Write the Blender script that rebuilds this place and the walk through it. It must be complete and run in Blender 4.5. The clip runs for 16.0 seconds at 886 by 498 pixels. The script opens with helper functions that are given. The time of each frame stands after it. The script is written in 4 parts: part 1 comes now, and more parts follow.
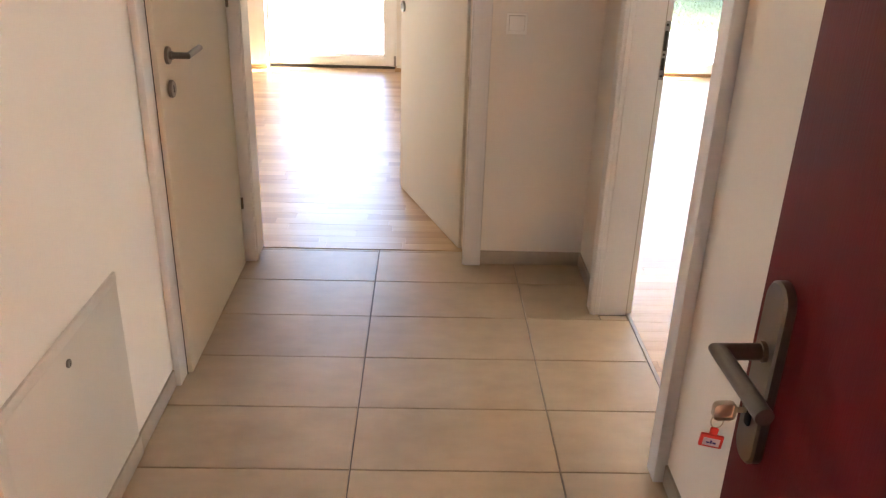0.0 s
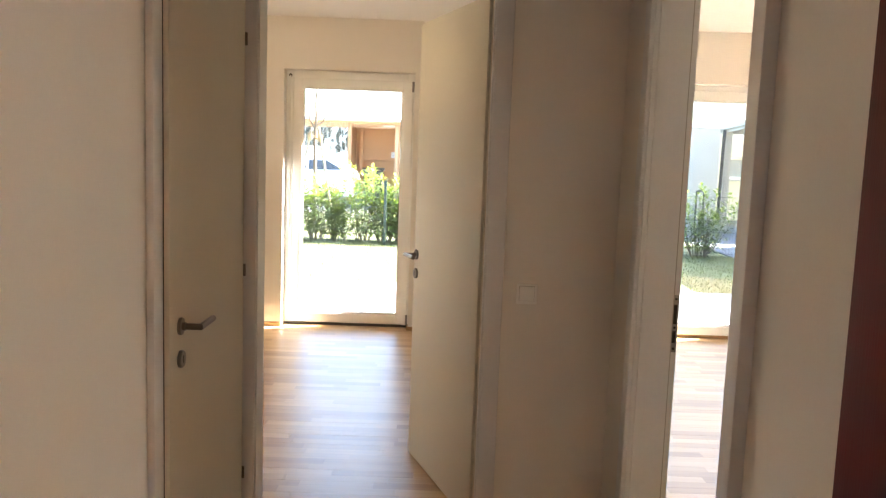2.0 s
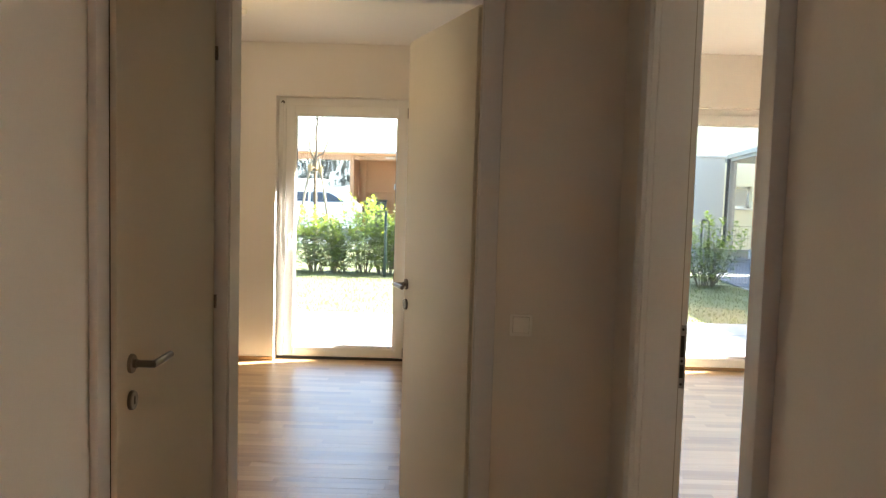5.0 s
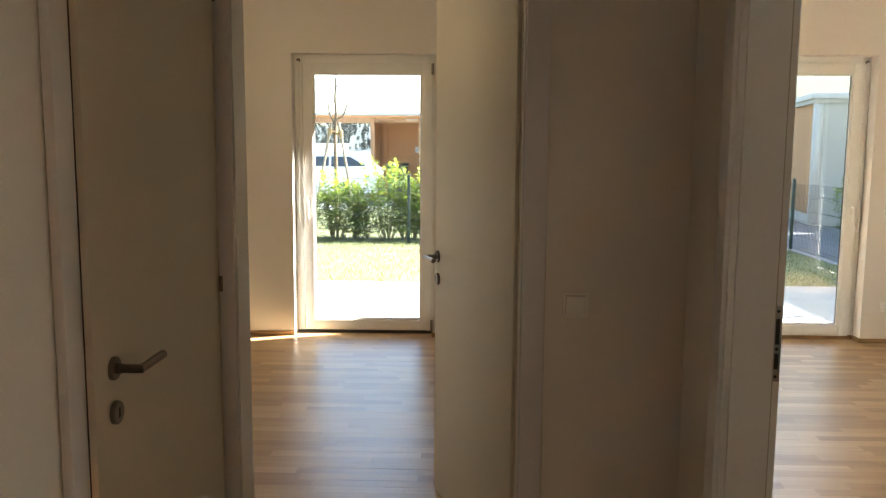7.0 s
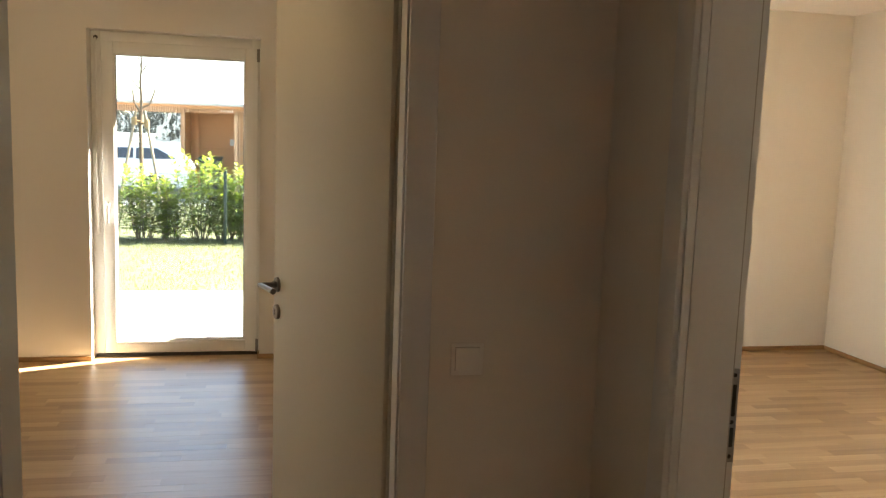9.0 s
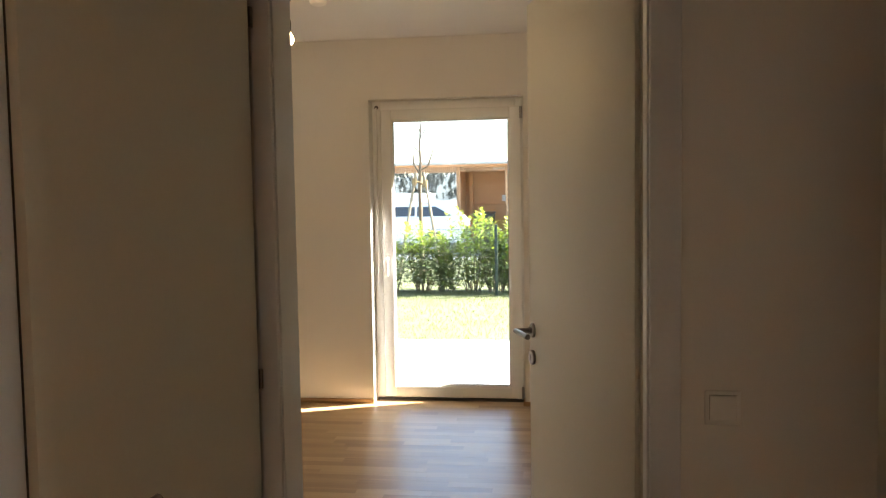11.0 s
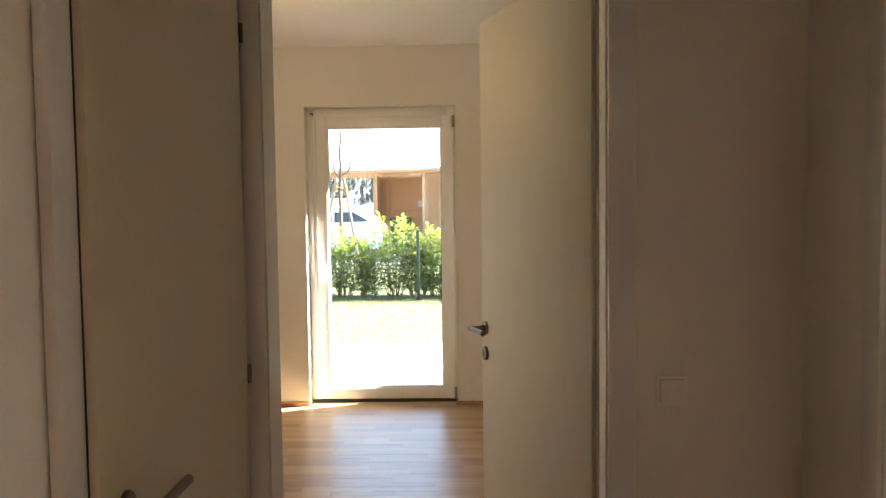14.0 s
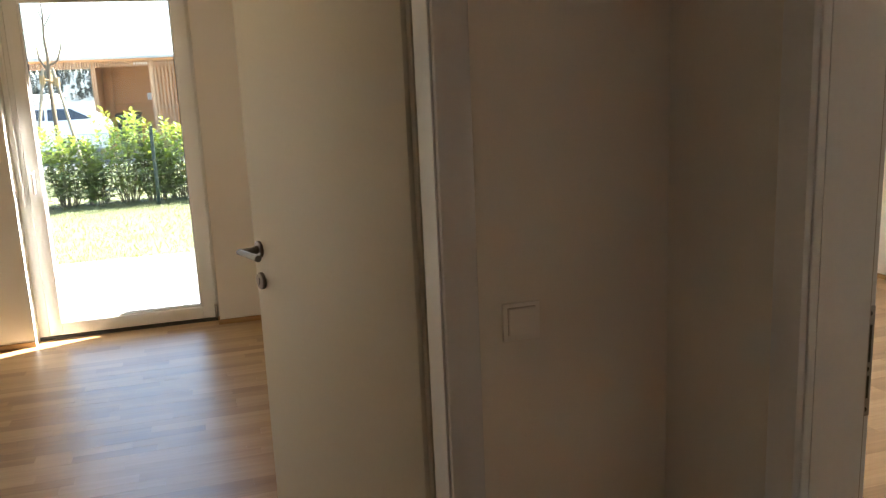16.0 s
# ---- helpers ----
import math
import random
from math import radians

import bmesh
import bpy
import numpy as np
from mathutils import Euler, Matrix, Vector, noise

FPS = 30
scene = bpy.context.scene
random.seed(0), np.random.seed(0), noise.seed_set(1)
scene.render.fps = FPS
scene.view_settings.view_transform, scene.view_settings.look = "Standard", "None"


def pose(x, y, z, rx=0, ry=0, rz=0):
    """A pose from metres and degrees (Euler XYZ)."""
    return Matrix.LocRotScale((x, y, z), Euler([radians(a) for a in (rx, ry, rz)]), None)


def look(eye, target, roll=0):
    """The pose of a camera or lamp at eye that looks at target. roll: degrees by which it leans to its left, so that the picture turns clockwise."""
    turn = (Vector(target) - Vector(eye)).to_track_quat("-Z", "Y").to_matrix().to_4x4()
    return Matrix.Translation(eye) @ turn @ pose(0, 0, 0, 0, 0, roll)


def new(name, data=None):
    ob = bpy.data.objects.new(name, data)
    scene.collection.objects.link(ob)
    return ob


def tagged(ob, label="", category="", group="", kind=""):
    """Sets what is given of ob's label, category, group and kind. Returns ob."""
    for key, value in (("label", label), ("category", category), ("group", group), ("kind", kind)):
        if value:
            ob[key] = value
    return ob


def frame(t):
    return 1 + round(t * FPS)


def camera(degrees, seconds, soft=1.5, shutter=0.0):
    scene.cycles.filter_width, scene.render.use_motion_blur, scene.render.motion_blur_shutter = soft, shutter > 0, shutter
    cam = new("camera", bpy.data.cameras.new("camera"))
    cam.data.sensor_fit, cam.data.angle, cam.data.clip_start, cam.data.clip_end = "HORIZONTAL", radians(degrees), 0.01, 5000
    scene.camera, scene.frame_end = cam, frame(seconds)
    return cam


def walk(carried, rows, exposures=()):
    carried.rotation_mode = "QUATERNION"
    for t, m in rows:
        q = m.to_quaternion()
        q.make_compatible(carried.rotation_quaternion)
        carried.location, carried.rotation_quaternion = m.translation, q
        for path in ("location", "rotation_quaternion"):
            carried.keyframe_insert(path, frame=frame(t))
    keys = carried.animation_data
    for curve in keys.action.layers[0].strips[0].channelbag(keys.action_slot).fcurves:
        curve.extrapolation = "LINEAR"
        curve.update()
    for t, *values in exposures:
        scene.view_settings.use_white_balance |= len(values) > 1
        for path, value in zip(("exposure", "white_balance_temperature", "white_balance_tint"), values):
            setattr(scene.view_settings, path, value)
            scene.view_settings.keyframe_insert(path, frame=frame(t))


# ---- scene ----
cam = camera(57.2, 16.0, soft=1.3)
PATH = [
    (0, (-0.08, 0.058, 1.524), (-0.027, 1.882, 0.705), 1.8),
    (0.5, (-0.087, 0.042, 1.547), (-0.043, 1.918, 0.856), 1.9),
    (1, (-0.08, 0.04, 1.563), (-0.072, 1.973, 1.048), 1.9),
    (1.5, (-0.088, 0.07, 1.578), (-0.085, 2.038, 1.219), 2.2),
    (2, (-0.085, 0.119, 1.576), (-0.072, 2.105, 1.344), 2.1),
    (2.5, (-0.065, 0.159, 1.567), (-0.052, 2.154, 1.425), 2.0),
    (3, (-0.044, 0.193, 1.56), (-0.02, 2.19, 1.454), 2.1),
    (5.3, (-0.011, 0.38, 1.534), (-0.028, 2.372, 1.359), 1.4),
    (5.5, (-0.006, 0.399, 1.542), (-0.044, 2.39, 1.355), 1.1),
    (6, (0.02, 0.482, 1.541), (-0.094, 2.469, 1.353), 0.3),
    (6.5, (-0.016, 0.641, 1.512), (-0.206, 2.622, 1.315), 1.3),
    (7, (-0.072, 0.774, 1.524), (-0.128, 2.758, 1.278), 0.4),
    (7.5, (-0.066, 0.969, 1.548), (-0.053, 2.949, 1.27), 0.0),
    (8, (-0.087, 1.136, 1.54), (0.002, 3.118, 1.281), 1.1),
    (8.5, (-0.145, 1.335, 1.555), (0.175, 3.295, 1.315), 1.6),
    (9, (-0.181, 1.385, 1.556), (0.21, 3.33, 1.308), 2.0),
    (9.5, (-0.152, 1.407, 1.549), (0.085, 3.375, 1.285), 2.3),
    (10, (-0.082, 1.371, 1.557), (-0.28, 3.352, 1.362), 0.1),
    (10.2, (-0.082, 1.38, 1.549), (-0.382, 3.353, 1.41), -0.9),
    (12.5, (-0.21, 1.251, 1.539), (-0.281, 3.246, 1.416), 0.7),
    (13, (-0.222, 1.217, 1.543), (-0.22, 3.215, 1.439), 1.5),
    (13.5, (-0.271, 1.152, 1.56), (-0.271, 3.15, 1.484), 0.8),
    (14, (-0.267, 1.164, 1.544), (-0.321, 3.16, 1.427), -0.7),
    (14.5, (-0.24, 1.28, 1.527), (-0.179, 3.27, 1.34), -0.7),
    (15, (-0.221, 1.461, 1.533), (-0.037, 3.438, 1.292), -1.2),
    (15.5, (-0.256, 1.611, 1.531), (0.027, 3.562, 1.19), -1.7),
    (16, (-0.321, 1.786, 1.532), (0.218, 3.669, 1.127), -2.6),
]
walk(cam, [(t, look(eye, target, roll)) for t, eye, target, roll in PATH],
     exposures=[(0.0, 5.38, 5950, 15), (1.0, 5.08, 6100, 14), (2.0, 4.5, 6350, 12), (3.0, 4.4, 6450, 11), (5.5, 3.78, 6350, 8), (7.0, 3.55, 6500, 7), (8.5, 3.5, 6850, 8), (9.4, 3.6, 6900, 9),
                (10.0, 3.4, 6450, 9), (12.5, 3.74, 6550, 11), (14.2, 3.88, 6550, 10), (16.0, 3.6, 6350, 9)])

# ---- world and sun ----
SUN_WAY = Vector((0.677, 0.279, 0.682))          # towards the sun
world = bpy.data.worlds.new("world")
scene.world = world
world.use_nodes = True
sky = world.node_tree.nodes.new("ShaderNodeTexSky")
sky.sky_type, sky.sun_disc = "NISHITA", False
sky.sun_elevation = radians(43)
sky.sun_rotation = math.atan2(SUN_WAY.x, SUN_WAY.y)
sky.dust_density = 2.0
world.node_tree.nodes["Background"].inputs["Strength"].default_value = 0.085
world.node_tree.links.new(sky.outputs["Color"], world.node_tree.nodes["Background"].inputs["Color"])
sun = bpy.data.lights.new("sun", "SUN")
sun.energy, sun.angle, sun.color = 4.6, radians(0.5), (1.0, 0.95, 0.87)
new("sun", sun).matrix_world = look(SUN_WAY * 30, (0, 0, 0))

# ---- materials ----
def tree_of(name):
    m = bpy.data.materials.new(name)
    m.use_nodes = True
    return m, m.node_tree.nodes, m.node_tree.links


def noise_of(N, L, coord, scale, detail=3.0, stretch=None):
    """A noise value on the given coordinates, stretched where wanted."""
    if stretch:
        mp = N.new("ShaderNodeMapping")
        mp.inputs["Scale"].default_value = stretch
        L.new(coord, mp.inputs["Vector"])
        coord = mp.outputs["Vector"]
    n = N.new("ShaderNodeTexNoise")
    n.inputs["Scale"].default_value, n.inputs["Detail"].default_value = scale, detail
    L.new(coord, n.inputs["Vector"])
    return n.outputs["Fac"]


def ramp_of(N, L, fac, stops):
    r = N.new("ShaderNodeValToRGB")
    r.color_ramp.elements[0].position, r.color_ramp.elements[0].color = stops[0][0], (*stops[0][1], 1)
    r.color_ramp.elements[1].position, r.color_ramp.elements[1].color = stops[-1][0], (*stops[-1][1], 1)
    for p, c in stops[1:-1]:
        r.color_ramp.elements.new(p).color = (*c, 1)
    L.new(fac, r.inputs["Fac"])
    return r.outputs["Color"]


def math_of(N, L, op, a, b):
    n = N.new("ShaderNodeMath")
    n.operation = op
    for i, v in enumerate((a, b)):
        if isinstance(v, (int, float)):
            n.inputs[i].default_value = v
        else:
            L.new(v, n.inputs[i])
    return n.outputs[0]


def surface(name, colour, rough=0.5, metal=0.0, vary=0.06, coarse=1.5, fine=60.0, bump=0.05, depth=0.002, stretch=None, coat=0.0, pieces=0.0, gloss=0.5):
    """Paint, plaster, metal, stone: a base colour with stains at a coarse and grain at a fine scale."""
    m, N, L = tree_of(name)
    bsdf = N["Principled BSDF"]
    pos = N.new("ShaderNodeNewGeometry").outputs["Position"]
    a = noise_of(N, L, pos, coarse, 4.0)
    b = noise_of(N, L, pos, fine, 3.0, stretch)
    f = math_of(N, L, "ADD", math_of(N, L, "MULTIPLY", a, 0.65), math_of(N, L, "MULTIPLY", b, 0.35))
    if pieces:
        g = N.new("ShaderNodeNewGeometry")
        o = N.new("ShaderNodeObjectInfo")
        r = math_of(N, L, "FRACT", math_of(N, L, "ADD", o.outputs["Random"], g.outputs["Random Per Island"]), 0.0)
        f = math_of(N, L, "ADD", f, math_of(N, L, "MULTIPLY", math_of(N, L, "SUBTRACT", r, 0.5), pieces))
    dark = tuple(max(0.0, c * (1 - 2 * vary)) for c in colour)
    lite = tuple(min(1.0, c * (1 + 2 * vary)) for c in colour)
    L.new(ramp_of(N, L, f, [(0.25, dark), (0.75, lite)]), bsdf.inputs["Base Color"])
    rr = N.new("ShaderNodeMapRange")
    rr.inputs["To Min"].default_value, rr.inputs["To Max"].default_value = max(0.02, rough - 0.08), min(1.0, rough + 0.08)
    L.new(a, rr.inputs["Value"])
    L.new(rr.outputs["Result"], bsdf.inputs["Roughness"])
    bsdf.inputs["Metallic"].default_value = metal
    bsdf.inputs["Coat Weight"].default_value = coat
    bsdf.inputs["Specular IOR Level"].default_value = gloss
    if bump:
        bp = N.new("ShaderNodeBump")
        bp.inputs["Strength"].default_value, bp.inputs["Distance"].default_value = bump, depth
        L.new(b, bp.inputs["Height"])
        L.new(bp.outputs["Normal"], bsdf.inputs["Normal"])
    return m


def timber(name, dark, mid, lite, rough, grain, spread=0.5, bump=0.08):
    """Wood whose grain runs along the short side of the given stretch; every piece has its own tone."""
    m, N, L = tree_of(name)
    bsdf = N["Principled BSDF"]
    geo, info = N.new("ShaderNodeNewGeometry"), N.new("ShaderNodeObjectInfo")
    tone = math_of(N, L, "FRACT", math_of(N, L, "ADD", info.outputs["Random"], geo.outputs["Random Per Island"]), 0.0)
    shift = N.new("ShaderNodeVectorMath")
    shift.operation = "ADD"
    comb = N.new("ShaderNodeCombineXYZ")
    for i in range(3):
        L.new(math_of(N, L, "MULTIPLY", tone, 17.0 + 9 * i), comb.inputs[i])
    L.new(geo.outputs["Position"], shift.inputs[0])
    L.new(comb.outputs[0], shift.inputs[1])
    fine = noise_of(N, L, shift.outputs[0], 9.0, 5.0, grain)
    wide = noise_of(N, L, shift.outputs[0], 2.0, 2.0, grain)
    f = math_of(N, L, "ADD", math_of(N, L, "MULTIPLY", fine, 0.5), math_of(N, L, "MULTIPLY", wide, 0.5))
    f = math_of(N, L, "ADD", f, math_of(N, L, "MULTIPLY", math_of(N, L, "SUBTRACT", tone, 0.5), spread))
    L.new(ramp_of(N, L, f, [(0.18, dark), (0.5, mid), (0.85, lite)]), bsdf.inputs["Base Color"])
    rr = N.new("ShaderNodeMapRange")
    rr.inputs["To Min"].default_value, rr.inputs["To Max"].default_value = rough - 0.06, rough + 0.1
    L.new(fine, rr.inputs["Value"])
    L.new(rr.outputs["Result"], bsdf.inputs["Roughness"])
    bp = N.new("ShaderNodeBump")
    bp.inputs["Strength"].default_value, bp.inputs["Distance"].default_value = bump, 0.002
    L.new(fine, bp.inputs["Height"])
    L.new(bp.outputs["Normal"], bsdf.inputs["Normal"])
    return m


def leafage(name, dark, lite, rough=0.4, thin=0.42):
    m, N, L = tree_of(name)
    bsdf = N["Principled BSDF"]
    geo = N.new("ShaderNodeNewGeometry")
    L.new(ramp_of(N, L, geo.outputs["Random Per Island"], [(0.0, dark), (1.0, lite)]), bsdf.inputs["Base Color"])
    bsdf.inputs["Roughness"].default_value = rough
    trans = N.new("ShaderNodeBsdfTranslucent")
    trans.inputs["Color"].default_value = (lite[0] * 1.5, lite[1] * 1.5, lite[2] * 0.8, 1)
    mix = N.new("ShaderNodeMixShader")
    mix.inputs[0].default_value = thin
    L.new(bsdf.outputs[0], mix.inputs[1])
    L.new(trans.outputs[0], mix.inputs[2])
    L.new(mix.outputs[0], N["Material Output"].inputs["Surface"])
    return m


def pane_glass(name):
    m, N, L = tree_of(name)
    N.remove(N["Principled BSDF"])
    clear, gloss, mix, fres = (N.new("ShaderNodeBsdfTransparent"), N.new("ShaderNodeBsdfGlossy"), N.new("ShaderNodeMixShader"), N.new("ShaderNodeFresnel"))
    clear.inputs["Color"].default_value = (0.93, 0.95, 0.94, 1)
    gloss.inputs["Roughness"].default_value = 0.01
    fres.inputs["IOR"].default_value = 1.5
    L.new(fres.outputs[0], mix.inputs[0])
    L.new(clear.outputs[0], mix.inputs[1])
    L.new(gloss.outputs[0], mix.inputs[2])
    L.new(mix.outputs[0], N["Material Output"].inputs["Surface"])
    return m


def glow(name, colour, strength):
    m, N, L = tree_of(name)
    N["Principled BSDF"].inputs["Emission Color"].default_value = (*colour, 1)
    N["Principled BSDF"].inputs["Emission Strength"].default_value = strength
    return m


M_WALL = surface("wall paint", (0.815, 0.78, 0.725), 0.85, vary=0.02, coarse=1.2, fine=220, bump=0.12, depth=0.0012)
M_CEIL = surface("ceiling paint", (0.82, 0.80, 0.77), 0.9, vary=0.015, coarse=0.8, fine=180, bump=0.1, depth=0.001)
# Invented colour of the unseen landing; it warms light bounced into the hall.
M_BOUNCE = surface("apricot tint for warm hall bounce", (0.80, 0.50, 0.29), 0.85, vary=0.02, coarse=1.2, fine=200, bump=0.1, depth=0.001)
M_DOOR = surface("cream door laminate", (0.645, 0.60, 0.505), 0.55, vary=0.02, coarse=1.0, fine=90, bump=0.05, depth=0.0006)
M_CASE = surface("white casing foil", (0.725, 0.727, 0.735), 0.38, vary=0.02, coarse=1.3, fine=90, bump=0.03, depth=0.0005)
# Used for the rubber seals and for the shade strips under the sashes.
M_SEAL = surface("dark rubber seal", (0.05, 0.045, 0.04), 0.7, vary=0.1)
M_GASKET = surface("light grey gasket", (0.42, 0.40, 0.37), 0.7, vary=0.05)
M_STEEL = surface("brushed stainless steel", (0.195, 0.175, 0.16), 0.32, metal=1.0, vary=0.06, coarse=6, fine=400, bump=0.04, depth=0.0003)
M_DARKMETAL = surface("dark strike plate steel", (0.30, 0.29, 0.28), 0.4, metal=1.0, vary=0.08, coarse=20, fine=200)
# Near-black: painted shade inside holes and slots; also screws and cylinder.
M_HOLE = surface("dark lock opening", (0.02, 0.018, 0.016), 0.8, vary=0.1)
M_RED = surface("dark red door laminate", (0.105, 0.005, 0.008), 0.62, vary=0.07, coarse=3, fine=30, bump=0.35, depth=0.0008, stretch=(14, 14, 0.6), gloss=0.18)
M_TILE = surface("beige stoneware tile", (0.44, 0.345, 0.24), 0.33, vary=0.09, coarse=4.0, fine=11, bump=0.06, depth=0.0015, stretch=(1, 1.7, 1), pieces=0.10)
# Also colours the painted shade lines around the switch rockers.
M_SKIRT = surface("beige tile skirting", (0.36, 0.31, 0.255), 0.42, vary=0.07, coarse=4.0, fine=25, bump=0.05, pieces=0.1)
M_GROUT = surface("grey grout", (0.12, 0.10, 0.08), 0.9, vary=0.1, fine=150)
M_OAK = timber("oiled oak parquet", (0.29, 0.165, 0.070), (0.42, 0.262, 0.122), (0.55, 0.375, 0.20), 0.33, (0.5, 8.0, 8.0), 0.50, bump=0.05)
M_OAK.node_tree.nodes["Principled BSDF"].inputs["Specular IOR Level"].default_value = 0.85
M_OAKTRIM = timber("oak skirting strip", (0.24, 0.13, 0.055), (0.36, 0.21, 0.09), (0.44, 0.28, 0.13), 0.45, (0.6, 8.0, 8.0), 0.2)
M_PVC = surface("white window profile", (0.88, 0.88, 0.85), 0.35, vary=0.015, coarse=2, fine=80, bump=0.02)
M_GLASS = pane_glass("window glass")
M_SWITCH = surface("white switch plastic", (0.90, 0.885, 0.85), 0.3, vary=0.01, bump=0.0)
M_PANEL = surface("white lacquered sheet", (0.64, 0.605, 0.555), 0.5, vary=0.02, coarse=2, fine=120, bump=0.04)
M_TAG = surface("red key tag plastic", (0.55, 0.02, 0.02), 0.35, vary=0.04, bump=0.0)
M_PAPER = surface("white tag paper", (0.62, 0.60, 0.70), 0.8, vary=0.03)
M_INK = surface("blue ink", (0.05, 0.05, 0.25), 0.7, vary=0.02, bump=0.0)
M_BRASS = surface("nickel key metal", (0.50, 0.45, 0.38), 0.3, metal=1.0, vary=0.05)
M_BLACK = surface("black bakelite", (0.015, 0.014, 0.013), 0.4, vary=0.1)
M_BULB = glow("warm bulb glow", (1.0, 0.66, 0.32), 28.0)
M_CONC = surface("light concrete paving", (0.26, 0.256, 0.245), 0.85, vary=0.07, coarse=1.5, fine=60, bump=0.2, pieces=0.15)
M_WALLC = surface("fair-faced concrete", (0.40, 0.39, 0.365), 0.8, vary=0.07, coarse=0.8, fine=25, bump=0.15, pieces=0.1)
M_ASPH = surface("grey path asphalt", (0.13, 0.135, 0.15), 0.9, vary=0.1, coarse=1.0, fine=90, bump=0.3, depth=0.005)
M_GRASS = surface("short lawn", (0.108, 0.120, 0.050), 0.9, vary=0.25, coarse=1.8, fine=30, bump=0.6, depth=0.02)
M_BLADE = leafage("grass blades", (0.048, 0.080, 0.018), (0.18, 0.185, 0.080), 0.6)
M_EARTH = surface("open ground", (0.16, 0.15, 0.12), 0.95, vary=0.15, coarse=0.3, fine=10, bump=0.3, depth=0.01)
M_LEAF = leafage("laurel leaves", (0.05, 0.105, 0.025), (0.22, 0.29, 0.075), 0.20, 0.36)
M_YOUNG = leafage("young laurel leaves", (0.15, 0.23, 0.04), (0.28, 0.33, 0.07), 0.30, 0.36)
M_TWIG = surface("brown stem bark", (0.11, 0.08, 0.055), 0.9, vary=0.2, fine=80, bump=0.4)
M_STAKE = surface("peeled round stake", (0.27, 0.215, 0.155), 0.85, vary=0.15, fine=40, bump=0.2)
M_JUTE = surface("jute binding", (0.30, 0.20, 0.10), 0.95, vary=0.2, fine=120, bump=0.4)
M_FENCE = surface("dark green coated wire", (0.009, 0.026, 0.021), 0.45, vary=0.08)
M_LARCH = timber("larch battens", (0.30, 0.15, 0.07), (0.43, 0.24, 0.12), (0.54, 0.33, 0.18), 0.65, (8.0, 8.0, 0.5), 0.4)
M_BOARD = timber("three-layer spruce board", (0.44, 0.20, 0.08), (0.57, 0.28, 0.12), (0.65, 0.36, 0.17), 0.65, (0.6, 6.0, 6.0), 0.25)
M_FASCIA = surface("grey sheet metal", (0.42, 0.42, 0.41), 0.5, metal=0.3, vary=0.05, coarse=1.5)
M_CREAM = surface("cream render", (0.66, 0.61, 0.42), 0.9, vary=0.03, coarse=0.7, fine=90, bump=0.2)
M_CARPAINT = surface("white car paint", (0.78, 0.78, 0.78), 0.2, vary=0.01, bump=0.0, coat=1.0)
M_CARGLASS = surface("tinted car glass", (0.05, 0.06, 0.07), 0.05, vary=0.05, bump=0.0)
# The pale base colour stands in for sky mirrored in the glass.
M_PALEPANE = surface("pane paled for sky reflection", (0.34, 0.36, 0.37), 0.1, vary=0.1, coarse=3, bump=0.0)
M_TYRE = surface("tyre rubber", (0.02, 0.02, 0.02), 0.85, vary=0.1)
M_RIM = surface("alloy rim", (0.5, 0.5, 0.52), 0.3, metal=1.0, vary=0.05)
M_LAMPRED = surface("red tail lamp", (0.35, 0.01, 0.01), 0.2, vary=0.05, bump=0.0)
# Blue-grey colours and half translucency stand in for haze over the distance.
M_FOREST = leafage("far spruce woods", (0.024, 0.034, 0.033), (0.042, 0.053, 0.052), 0.9, 0.5)
M_HILL = surface("haze-tinted wooded hillside", (0.052, 0.066, 0.070), 0.95, vary=0.2, coarse=0.05, fine=0.4, bump=0.0)
M_WHITE = surface("white render", (0.75, 0.75, 0.73), 0.9, vary=0.02, fine=60)
M_BIN = surface("black bin plastic", (0.03, 0.03, 0.032), 0.5, vary=0.1)


# ---- building blocks ----
def box(bm, x0, x1, y0, y1, z0, z1, bevel=0.0, seg=2, m=None):
    """A box between two corners, its edges rounded, turned by m."""
    made = bmesh.ops.create_cube(bm, size=1.0)["verts"]
    for v in made:
        v.co = Vector(((x0 + x1) / 2 + v.co.x * (x1 - x0), (y0 + y1) / 2 + v.co.y * (y1 - y0), (z0 + z1) / 2 + v.co.z * (z1 - z0)))
    if bevel:
        edges = list({e for v in made for e in v.link_edges})
        out = bmesh.ops.bevel(bm, geom=edges, offset=bevel, segments=seg, profile=0.5, affect="EDGES")
        made = list({v for f in out["faces"] for v in f.verts} | {v for v in made if v.is_valid})
    if m is not None:
        bmesh.ops.transform(bm, matrix=m, verts=made)
    return bm


def cube(*args, **kw):
    return box(bmesh.new(), *args, **kw)


def boxes(*rows, bevel=0.0):
    bm = bmesh.new()
    for r in rows:
        box(bm, *r, bevel=bevel)
    return bm


def tube(bm, p0, p1, r0, r1=None, seg=16):
    """A round rod from p0 to p1, its ends closed."""
    p0, p1 = Vector(p0), Vector(p1)
    way = p1 - p0
    turn = way.to_track_quat("Z", "Y").to_matrix().to_4x4()
    bmesh.ops.create_cone(bm, cap_ends=True, segments=seg, radius1=r0, radius2=r0 if r1 is None else r1, depth=way.length,
                          matrix=Matrix.Translation((p0 + p1) / 2) @ turn)
    return bm


